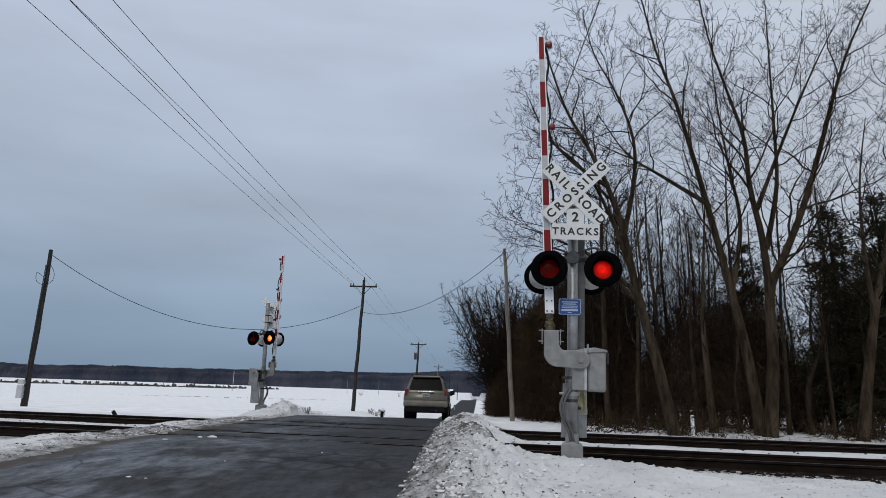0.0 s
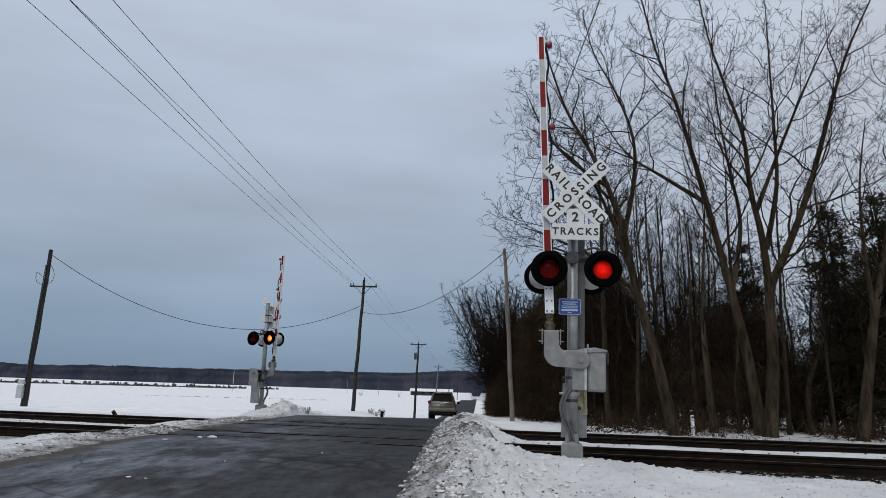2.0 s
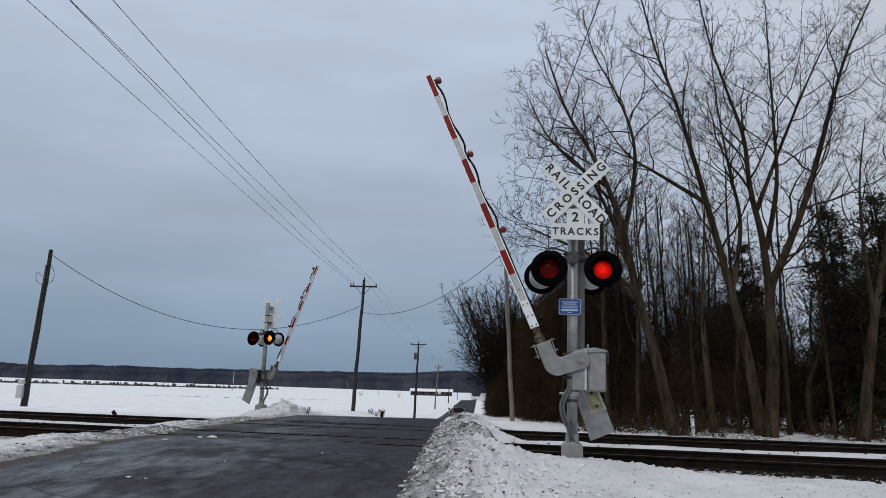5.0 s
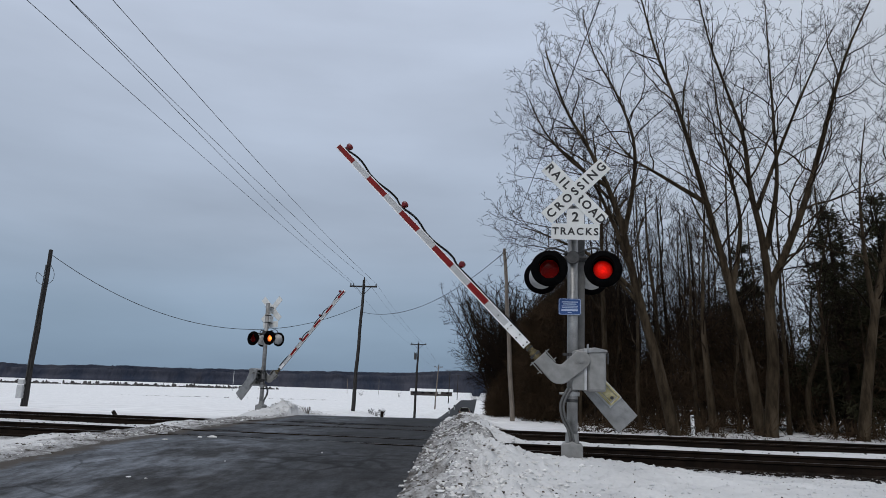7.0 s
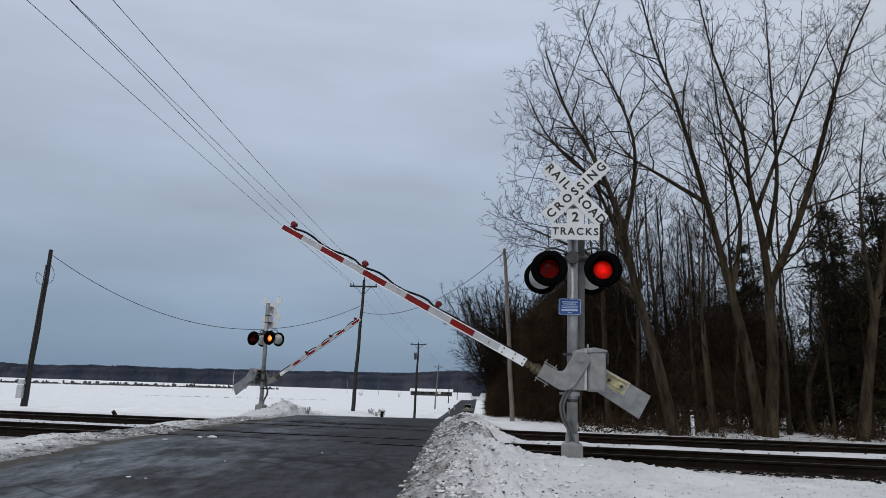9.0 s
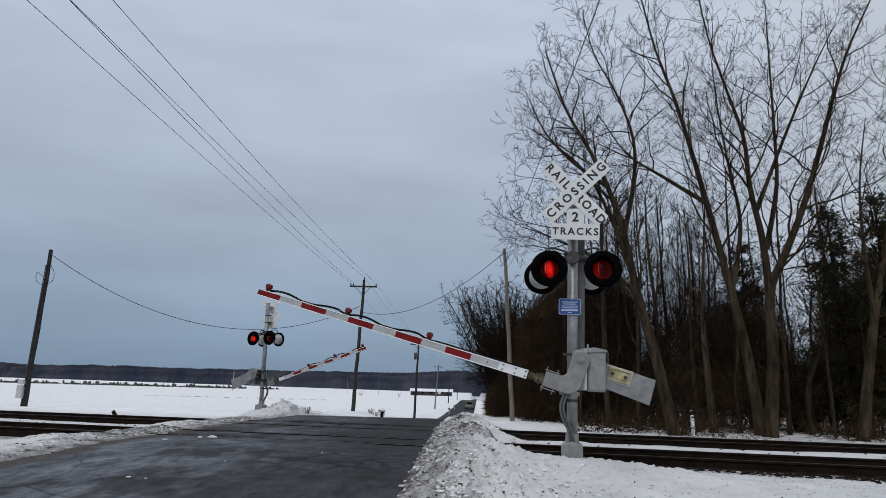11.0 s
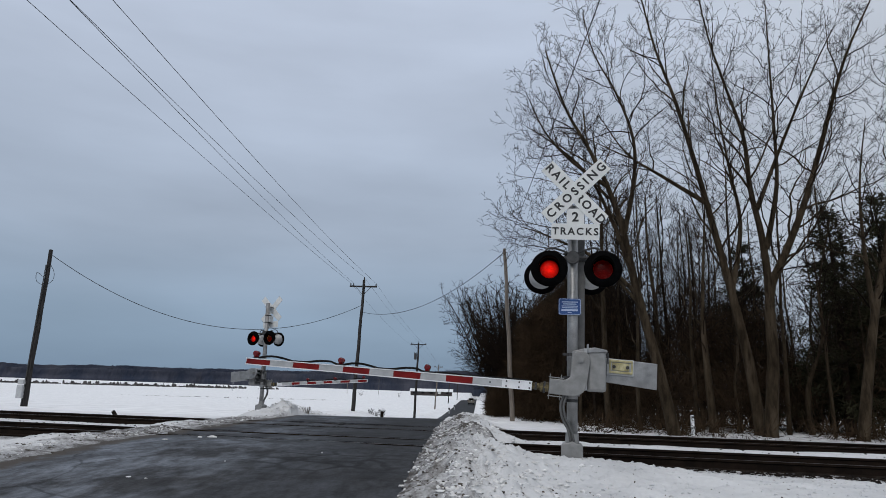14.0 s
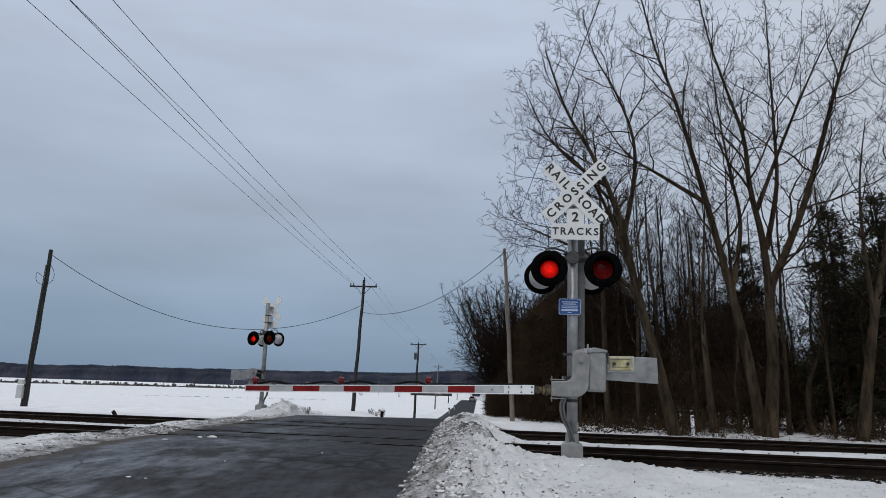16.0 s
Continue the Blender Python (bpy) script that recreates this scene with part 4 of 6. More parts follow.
    cyl(bm, (0.2, -0.13, 1.38), (0.2, -0.13, 1.47), 0.014, n=8)
    part("lid", bm, GALV, mach)
    bm = bmesh.new()
    box(bm, -0.005, 0.192, -0.118, -0.078, 0.86, 1.36, 0.012)
    part("bearing_case", bm, ALU, mach)
    # narrow bright highlight along the bearing case, built as a pale strip
    bm = bmesh.new()
    box(bm, 0.155, 0.19, -0.128, -0.116, 0.865, 1.40, 0.005)
    part("highlight_strip", bm, LAMP_CAN, mach, "pale grey strip for the highlight on the case's edge")
    bm = bmesh.new()
    cyl(bm, (0.445, -0.02, 1.33), (0.475, -0.02, 1.33), 0.02, n=8)
    cyl(bm, (0.468, -0.02, 1.22), (0.468, -0.02, 1.37), 0.010, n=8)
    part("latch", bm, DARK_STEEL, mach)
    bm = bmesh.new()
    cyl(bm, (0, 0, 0.78), (0, 0, 0.84), 0.098, n=18)
    box(bm, -0.17, 0.10, -0.05, 0.05, 0.795, 0.825, 0.006)
    cyl(bm, (-0.14, -0.07, 0.81), (-0.14, 0.07, 0.81), 0.012, n=6)
    part("mast_collar", bm, GALV, base, "galvanised mast collar")
    for z in (0.95, 1.24):
        bm = bmesh.new()
        box(bm, -0.08, 0.18, 0.06, 0.12, z, z + 0.07, 0.008)
        part("machine_bracket", bm, DARK_STEEL, mach)
    h = Heap()
    for dx in (0, 0.04):
        v, f = tube(smooth_line([(-0.06 + dx, -0.10, 0.88), (-0.15 + dx, -0.13, 0.68), (-0.13 + dx, -0.13, 0.50), (-0.05 + dx, -0.11, 0.34), (-0.02 + dx, -0.10, 0.2)]), 0.018, 8)
        h.add(v, f)
    ob = new("flexible_conduit", h.mesh("flexible_conduit", [CHANNEL])); ob.parent = base
    arm = gate_arm(base, tip, red, lamps, -0.07)
    return base, arm, discs


NEAR_RED = [(-4.76, -4.39), (-4.03, -3.63), (-3.27, -2.88), (-2.53, -2.14), (-1.78, -1.41)]
near_signal, near_arm, near_discs = crossing_signal(pose(1.45, 9.0, 0.20, 0, 1.2, -9), -4.77, NEAR_RED, [-4.63, -3.32, -2.06],
                                                    "galvanised crossing signal with crossbuck, red lamps and lowering gate", 3.42)
FAR_RED = [(a * 0.895 + 0.02, b * 0.895 + 0.02) for a, b in NEAR_RED]
far_signal, far_arm, far_discs = crossing_signal(pose(-7.06, 23.2, 0.18, 0, 0.8, 158), -4.26, FAR_RED, [-4.12, -3.0, -1.9],
                                                 "galvanised crossing signal with crossbuck and gate beyond the tracks", 3.75, False)

# ---------------------------------------------------------------- poles and wires


def utility_pole(base, top, r, material, label, arms=(), transformer=False, meter=False, across=(1, 0)):
    b, t = Vector(base), Vector(top)
    root = new("utility_pole")
    root.matrix_basis = Matrix.Translation(b)
    tagged(root, label, "utility pole", "poles along the road")
    h = Heap()
    n = 10
    pts = [(t - b) * (i / n) + Vector((0, 0, -0.6 if i == 0 else 0)) + Vector((0.02 * math.sin(i * 1.7), 0.015 * math.cos(i), 0)) for i in range(n + 1)]
    v, f = tube(pts, [r * (1 - 0.35 * i / n) for i in range(n + 1)], 14)
    h.add(v, f)
    c = np.array(pts[-1]); w = np.linspace(0, 2 * np.pi, 14, endpoint=False)
    h.add(np.concatenate([[c + (0, 0, 0.03)], c + 0.65 * r * np.stack([np.cos(w), np.sin(w), 0 * w], -1)]), np.array([(0, 1 + i, 1 + (i + 1) % 14) for i in range(14)]))
    o = new("shaft", h.mesh("shaft", [material])); o.parent = root
    ax = Vector((across[0], across[1], 0)).normalized()
    up = (t - b)
    for drop, half in arms:
        p = up - up.normalized() * drop
        rot = Matrix.Translation(p) @ Matrix.Rotation(math.atan2(ax.y, ax.x), 4, "Z")
        bm = bmesh.new()
        box(bm, -half, half, -r - 0.10, -r + 0.0, -0.055, 0.055, 0.01, rot)
        part("crossarm", bm, material, root)
        for s in (-1, 1):
            bm = bmesh.new()
            cyl(bm, rot @ Vector((s * half * 0.55, -r - 0.05, -0.05)), rot @ Vector((0, -r + 0.02, -0.62)), 0.02, n=6)
            part("brace", bm, DARK_STEEL, root)
        for s in (-0.93, -0.72, 0.93):
            bm = bmesh.new()
            cyl(bm, rot @ Vector((s * half, -r - 0.05, 0.05)), rot @ Vector((s * half, -r - 0.05, 0.22)), 0.05, 0.035, n=8)
            part("insulator", bm, DARK_STEEL, root)
    if arms:
        bm = bmesh.new()
        cyl(bm, up + Vector((0, 0, 0.0)), up + Vector((0, 0, 0.22)), 0.05, 0.035, n=8)
        part("insulator", bm, DARK_STEEL, root)
    if transformer:
        p = up - up.normalized() * 1.7
        bm = bmesh.new()
        cyl(bm, p + Vector((-0.32, -0.1, -0.4)), p + Vector((-0.32, -0.1, 0.4)), 0.17, n=16)
        for dx in (-0.1, 0.1):
            cyl(bm, p + Vector((-0.32 + dx, -0.1, 0.4)), p + Vector((-0.32 + dx, -0.1, 0.57)), 0.04, 0.02, n=8)
        part("transformer", bm, DARK_STEEL, root)
    if meter:
        for z, hh2, w in ((0.80, 0.70, 0.2), (1.32, 0.26, 0.15)):
            p = up.normalized() * (z + 0.3)
            bm = bmesh.new()
            box(bm, p.x - 0.33, p.x - 0.02, p.y - r - 0.22, p.y - r + 0.02, p.z - hh2 / 2, p.z + hh2 / 2, 0.02)
            part("meter_box", bm, SHEET_GREY, root, "grey electric meter box")
        bm = bmesh.new()
        p = up.normalized() * 2.4
        cyl(bm, (p.x - 0.1, p.y - r - 0.04, -0.2), up + Vector((-0.05, -r - 0.04, -0.9)), 0.03, n=6)
        part("riser_pipe", bm, DARK_STEEL, root)
        h = Heap()
        for s in (-1, 1):
            q = up - up.normalized() * 1.6
            v, f = tube(smooth_line([q + Vector((s * 0.1, -r, 0.9 * (s > 0))), q + Vector((s * 0.5, -r, 0.25)), q + Vector((s * 0.45, -r, -0.25)), q + Vector((0, -r, -0.5))]), 0.014, 5)
            h.add(v, f)
        o = new("drip_loop", h.mesh("drip_loop", [WIRE])); o.parent = root
    return root


ARM1 = ((0.5, 1.0),)
utility_pole((-7.76, 47, -0.65), (-7.40, 47, 8.75), 0.145, POLE_WOOD, "weathered wooden utility pole with a crossarm in the snowy field", ARM1)
utility_pole((-6.07, 84, -2.5), (-5.80, 84, 6.8), 0.16, POLE_WOOD, "wooden utility pole with crossarm and transformer", ((0.2, 1.0),), True)
utility_pole((-5.9, 140, -3.1), (-5.3, 140, 5.9), 0.15, POLE_PALE, "leaning pale wooden utility pole", ((0.2, 0.9),))
utility_pole((-4.2, 190, -2.9), (-3.8, 190, 6.6), 0.15, POLE_WOOD, "wooden utility pole with a crossarm far down the road", ((0.2, 1.1),))
utility_pole((-2.2, 245, -2.6), (-1.9, 245, 6.6), 0.15, POLE_WOOD, "wooden utility pole with a crossarm far down the road", ((0.2, 1.1),))
utility_pole((-8.3, -12, -0.7), (-8.15, -12, 9.2), 0.17, POLE_WOOD, "weathered wooden utility pole with a crossarm behind the viewpoint", ((0.3, 1.2),))
utility_pole((-24.1, 36, -0.75), (-23.9, 36, 8.35), 0.16, POLE_WOOD, "leaning dark wooden pole with a grey meter box", (), False, True)
utility_pole((2.52, 34, -0.6), (2.08, 34, 8.45), 0.13, POLE_PALE, "pale bare wooden pole at the edge of the thicket", ())


def overhead_wire(a, b, sag, r=0.012, n=40):
    a, b = Vector(a), Vector(b)
    pts = [a.lerp(b, i / n) - Vector((0, 0, sag * 4 * (i / n) * (1 - i / n))) for i in range(n + 1)]
    v, f = tube(pts, r, 5)
    h = Heap(); h.add(v, f)
    o = new("overhead_wire", h.mesh("overhead_wire", [WIRE]))
    return tagged(o, "thin dark overhead wire strung between wooden poles", "wire", "overhead wires")


chain = [(-7.40, 47, 8.75), (-5.8, 84, 6.8), (-5.3, 140, 5.9), (-3.8, 190, 6.6), (-1.9, 245, 6.6)]
for x, dx, dz, sag in ((-9.25, -0.93, -0.28, 0.35), (-7.6, -0.72, -0.28, 0.55), (-8.3, 0.0, 0.2, 0.6), (-7.1, 0.93, -0.28, 0.65)):
    overhead_wire((x, -12.2, 9.0), (-7.40 + dx, 46.8, 8.75 + dz), sag, 0.0075, 60)
for p, q in zip(chain, chain[1:]):
    for dx, dz in ((-0.93, -0.28), (0.0, 0.2), (0.93, -0.28)):
        overhead_wire((p[0] + dx, p[1] - 0.2, p[2] + dz), (q[0] + dx, q[1] - 0.2, q[2] + dz), 0.35, 0.006)
overhead_wire((-23.9, 36, 8.1), (-7.5, 47, 6.9), 2.9, 0.018)
overhead_wire((-7.5, 47, 6.4), (2.08, 34, 8.3), 1.25, 0.016)
overhead_wire((2.08, 34, 8.3), (2.85, -14, 8.9), 0.3, 0.011)

# ---------------------------------------------------------------- the car driving off
CAR_PAINT = surf("beige_metallic_paint", (0.125, 0.112, 0.088), (0.165, 0.15, 0.118), 3, 0.35, 0.5, 0.02, 200, c3=(0.14, 0.13, 0.115), stain=0.4)
CAR_LOW = surf("grimy_lower_paint", (0.12, 0.11, 0.095), (0.18, 0.165, 0.14), 4, 0.6, 0.2, 0.05, 90)
CAR_GLASS = surf("dark_car_glass", (0.003, 0.003, 0.0035), (0.006, 0.006, 0.007), 3, 0.2, 0, 0, spec=0.04)
CAR_TRIM = surf("black_trim", (0.006, 0.006, 0.0065), (0.012, 0.012, 0.013), 9, 0.7, 0, 0.05, spec=0.1)
TAIL_RED = surf("tail_lamp_red", (0.10, 0.008, 0.008), (0.16, 0.013, 0.012), 30, 0.3, 0, 0.05)
CHROME = surf("dull_chrome", (0.55, 0.56, 0.58), (0.68, 0.69, 0.7), 9, 0.25, 0.9, 0.0)
ALLOY = surf("alloy_rim", (0.3, 0.31, 0.32), (0.42, 0.43, 0.44), 9, 0.4, 0.8, 0.02)


def car_body_section(bm, rows, mi=0):
    """Loft through cross-sections: each row is y and a list of (x, z) on the right half, mirrored."""
    loops = []
    for y, prof in rows:
        full = prof + [(-x, z) for x, z in reversed(prof)]
        loops.append([bm.verts.new((x, y, z)) for x, z in full])
    n = len(loops[0])
    for a, b in zip(loops, loops[1:]):
        for i in range(n - 1):
            bm.faces.new((a[i], a[i + 1], b[i + 1], b[i])).material_index = mi
    bm.faces.new(loops[0]); bm.faces.new(loops[-1][::-1])
    bmesh.ops.recalc_face_normals(bm, faces=bm.faces[:])


def car():
    root = new("car")
    tagged(root, "beige sport utility vehicle with dark windows driving away", "car")
    lo = [(0.72, 0.56), (0.90, 0.60), (0.935, 0.76), (0.93, 0.95), (0.90, 1.08)]
    bm = bmesh.new()
    car_body_section(bm, [(0.0, [(x * 0.94, z) for x, z in lo]), (0.12, lo), (1.2, lo), (3.3, lo), (4.3, [(x * 0.97, min(z, 1.05)) for x, z in lo]), (4.75, [(x * 0.86, min(z, 0.98)) for x, z in lo])])
    part("body", bm, CAR_PAINT, root, "", True)
    cab = [(0.90, 1.07), (0.83, 1.25), (0.71, 1.60), (0.65, 1.70), (0.55, 1.755), (0.30, 1.785)]
    bm = bmesh.new()
    car_body_section(bm, [(0.0, [(x * 0.98, 1.07 + (z - 1.07) * 0.08) for x, z in cab]), (0.25, cab), (1.6, cab), (2.5, [(x * 0.99, z) for x, z in cab]), (3.25, [(x * 0.97, 1.07 + (z - 1.07) * 0.12) for x, z in cab])])
    part("cabin", bm, CAR_PAINT, root, "", True)
    bm = bmesh.new()
    prism(bm, [(-0.70, 1.21), (-0.66, 1.18), (0.66, 1.18), (0.70, 1.21), (0.61, 1.60), (0.56, 1.70), (-0.56, 1.70), (-0.61, 1.60)], -0.02, 0.03, 0.008)
    for v in bm.verts:
        v.co.y += (v.co.z - 1.12) * 0.36
    part("rear_window", bm, CAR_GLASS, root, "dark tinted rear window")
    for s in (-1, 1):
        for y0, y1 in ((0.45, 1.25), (1.35, 2.1), (2.18, 2.75)):
            bm = bmesh.new()
            v = [bm.verts.new((s * (0.875 if z < 1.3 else 0.735), y, z)) for y, z in ((y0, 1.15), (y1, 1.15), (y1 - 0.08, 1.56), (y0 + 0.05, 1.56))]
            bm.faces.new(v)
            bmesh.ops.solidify(bm, geom=bm.faces[:], thickness=0.012)
            part("side_window", bm, CAR_GLASS, root)
        bm = bmesh.new()
        box(bm, s * 0.83 - 0.055, s * 0.83 + 0.055, -0.03, 0.16, 0.95, 1.25, 0.04)
        part("tail_light", bm, TAIL_RED, root, "red tail light cluster")
        bm = bmesh.new()
        box(bm, s * 1.03 - 0.11, s * 1.03 + 0.11, 2.65, 2.80, 1.10, 1.28, 0.03)
        part("wing_mirror", bm, CAR_TRIM, root)
        bm = bmesh.new()
        cyl(bm, (s * 0.62, 0.5, 1.80), (s * 0.62, 2.2, 1.80), 0.025, n=8)
        for y in (0.55, 2.15):
            cyl(bm, (s * 0.62, y, 1.74), (s * 0.62, y, 1.80), 0.02, n=8)
        part("roof_rail", bm, CAR_TRIM, root)
        bm = bmesh.new()
        box(bm, s * 0.95 - 0.03, s * 0.95 + 0.03, 1.35, 3.0, 0.38, 0.46, 0.02)
        part("running_board", bm, CAR_TRIM, root)
    bm = bmesh.new()
    box(bm, -0.58, 0.58, 0.06, 0.34, 1.70, 1.775, 0.03)
    part("spoiler", bm, CAR_PAINT, root)
    bm = bmesh.new()
    box(bm, -0.92, 0.92, -0.13, 0.25, 0.50, 0.76, 0.08)
    part("rear_bumper", bm, CAR_LOW, root, "grimy beige rear bumper")
    bm = bmesh.new()
    box(bm, -0.80, 0.80, -0.06, 4.2, 0.28, 0.53, 0.05)
    part("underbody", bm, CAR_TRIM, root)
    bm = bmesh.new()
    box(bm, -0.36, 0.36, -0.045, 0.0, 1.08, 1.145, 0.02)
    part("tailgate_trim", bm, CHROME, root, "pale chrome tailgate strip")
    bm = bmesh.new()
    box(bm, -0.16, 0.16, -0.04, 0.0, 0.92, 1.05, 0.008)
    pl = part("plate", bm, SHEET_GREY, root)
    bm = bmesh.new()
    box(bm, -0.12, 0.12, -0.046, -0.038, 0.965, 1.01)
    part("plate_bar", bm, DARK_STEEL, pl)
    bm = bmesh.new()
    cyl(bm, (0.45, -0.08, 0.36), (0.45, 0.5, 0.36), 0.035, n=10)
    part("exhaust", bm, DARK_STEEL, root)
    wheels = []
    for y in (0.95, 3.75):
        for s in (-1, 1):
            bm = bmesh.new()
            bmesh.ops.create_cone(bm, cap_ends=True, segments=28, radius1=0.38, radius2=0.38, depth=0.29, matrix=Matrix.Rotation(radians(90), 4, "Y"))
            bmesh.ops.bevel(bm, geom=[e for e in bm.edges if any(len(f.verts) > 4 for f in e.link_faces)], offset=0.05, segments=3, affect="EDGES", profile=0.6)
            w = part("wheel", bm, RUBBER, root, "black tyre on an alloy rim", True)
            w.matrix_basis = pose(s * 0.80, y, 0.38)
            bm = bmesh.new()
            cyl(bm, (s * 0.12, 0, 0), (s * 0.137, 0, 0), 0.22, n=24)
            for i in range(6):
                box(bm, s * 0.13 - 0.02, s * 0.13 + 0.02, -0.03, 0.03, 0.05, 0.21, 0.006, Matrix.Rotation(radians(60 * i), 4, "X"))
            part("rim", bm, ALLOY, w)
            wheels.append((w, s * 0.80, y))
    return root, wheels


suv, suv_wheels = car()

# ---------------------------------------------------------------- moving things
CAR_T = [0, 0.5, 1, 1.5, 2, 2.5, 3, 3.5, 4.2, 5.2, 6.3, 7, 8, 9, 10.2, 11.5, 13, 14.5, 16]
CAR_Y = [27.6, 31.3, 35.3, 39.8, 45, 50.5, 56.5, 63, 72.5, 84.5, 97, 105, 117, 129, 144, 160, 178, 196.5, 215]


def motions():
    def swing(arm, keys):
        walk(arm, [(t, pose(0.11, 0, 1.258, 0, a, 0)) for t, a in keys])
    swing(near_arm, ARM_KEYS)
    swing(far_arm, FAR_KEYS)

    def blink(disc, first_on):
        """Half a turn, in three quick steps, at every half period."""
        rows, a = [(0.0, 0.0 if first_on else 180.0)], 0.0 if first_on else 180.0
        t = 0.10
        while t < 15.85:
            for k in range(4):
                rows.append((t + (k - 1) / 30, a + 60 * k))
            a += 180
            t += FLASH / 2
        rows.append((16.0, a))
        walk(disc, [(t, pose(0, 0.055, 0, 0, 0, a)) for t, a in rows])
    # left and right as seen along the road
    blink(near_discs[0], False)
    blink(near_discs[1], True)
    blink(far_discs[2], True)
    blink(far_discs[3], False)
    rows = []
    wheel_rows = {}
    for k in range(0, 16 * 5 + 1):
        t = k / 5
        y = float(np.interp(t, CAR_T, CAR_Y))
        x = float(np.interp(y, [27, 50, 72, 97, 129, 215], [-1.55, -1.35, -0.9, 0.05, 0.95, 2.9]))
        z0, z1 = float(road_z(y)) + 0.02, float(road_z(y + 2.8)) + 0.02
        x1 = float(np.interp(y + 2.8, [27, 50, 72, 97, 129, 215], [-1.55, -1.35, -0.9, 0.05, 0.95, 2.9]))
        rows.append((t, pose(x, y, z0, math.degrees(math.atan2(z1 - z0, 2.8)), 0, -math.degrees(math.atan2(x1 - x, 2.8)))))
    walk(suv, rows)
    for w, wx, wy in suv_wheels:
        rr = []
        for k in range(0, 16 * 15 + 1):
            t = k / 15
            y = float(np.interp(t, CAR_T, CAR_Y))
            rr.append((t, pose(wx, wy, 0.38) @ Matrix.Rotation(-(y - 27.6) / 0.38 % (2 * math.pi), 4, "X")))
        walk(w, rr)

# ---------------------------------------------------------------- trees


def grow(h, pts, radii, rng, level, depth, length, mats, density=1.0, twig=0.006, up=0.16, ratio=0.62):
    """A branch along pts, then side branches from it, down to twigs."""
    if level:
        v, f = tube(pts, radii, (9, 6, 5, 4, 3, 3)[level])
        h.add(v, f, mats[0] if radii[0] > 0.03 else mats[1])
    if level >= depth:
        return
    P = np.array(pts)
    tot = np.linalg.norm(np.diff(P, axis=0), axis=1).sum()
    start = 0.30 if level == 0 else 0.18
    lv = min(level, 3)
    count = min(36, max((6, 4, 3, 2)[lv], int(density * tot * (2.5, 2.4, 2.5, 2.7)[lv])))
    side = rng.uniform(0, 6.28)
    for k in range(count):
        u = start + (1 - start) * (k + rng.uniform(0.1, 0.9)) / count
        s = u * (len(P) - 1)
        i = min(int(s), len(P) - 2)
        p = P[i] + (P[i + 1] - P[i]) * (s - i)
        r = radii[i] + (radii[i + 1] - radii[i]) * (s - i)
        t = (P[i + 1] - P[i]) / (np.linalg.norm(P[i + 1] - P[i]) + 1e-9)
        side += 2.4 + rng.uniform(-0.6, 0.6)
        a = np.cross(t, (0.2, 0.3, 0.9)); a /= np.linalg.norm(a) + 1e-9
        b = np.cross(t, a)
        lean = rng.uniform(0.5, 1.08)
        d = t * math.cos(lean) + (a * math.cos(side) + b * math.sin(side)) * math.sin(lean)
        ln = length * (1.2 - 0.75 * u) * rng.uniform(0.55, 1.3)
        m = (7, 5, 3, 2, 2)[level]
        q, cur, dd = [p], p, d
        for j in range(m):
            dd = dd + np.array([rng.uniform(-0.40, 0.40), rng.uniform(-0.40, 0.40), rng.uniform(-0.28, 0.28) + up * 0.45])
            dd = dd / np.linalg.norm(dd)
            cur = cur + dd * ln / m
            q.append(cur)
        r0 = max(twig, min(r * 0.55, ln * 0.0125))
        rad = [max(twig * 0.7, r0 * (1 - 0.8 * j / m)) for j in range(m + 1)]
        grow(h, q, rad, rng, level + 1, depth, ln * ratio, mats, density, twig, up, ratio)


def big_tree(y, limbs, seed, length, label, density=0.84, twig=0.007):
    """A bare tree from a trunk and main limbs, each a line of (x, z) with a start radius."""
    rng = random.Random(seed)
    bx, bz = limbs[0][1][0]
    gz = float(ground_z(bx, y))
    trunk, crown = Heap(), Heap()
    for li, (ra, line) in enumerate(limbs):
        drift = rng.uniform(-0.12, 0.12) if li else 0.0
        pts = []
        for i, (x, z) in enumerate(line):
            pts.append((x - bx, drift * i * 0.8, z - gz - (0.25 if (li == 0 and i == 0) else 0)))
        pts = [np.array(p) for p in smooth_line(pts)]
        n = len(pts)
        rad = [ra * ((1 - 0.90 * (i / (n - 1)) ** 0.65)) * (1.25 if (li == 0 and i == 0) else 1) for i in range(n)]
        v, f = tube(pts, rad, 12)
        trunk.add(v, f)
        grow(crown, pts, [r * 0.9 for r in rad], rng, 0, 4, length * (1.3 if ra > 0.1 else 0.95), (0, 1), density, twig)
    root = new("tree")
    root.matrix_basis = pose(bx, y, gz)
    tagged(root, label, "tree", "bare trees of the wood")
    o = new("trunk", trunk.mesh("trunk", [BARK])); o.parent = root
    o = new("crown", crown.mesh("crown", [BARK, TWIG])); o.parent = root
    return root


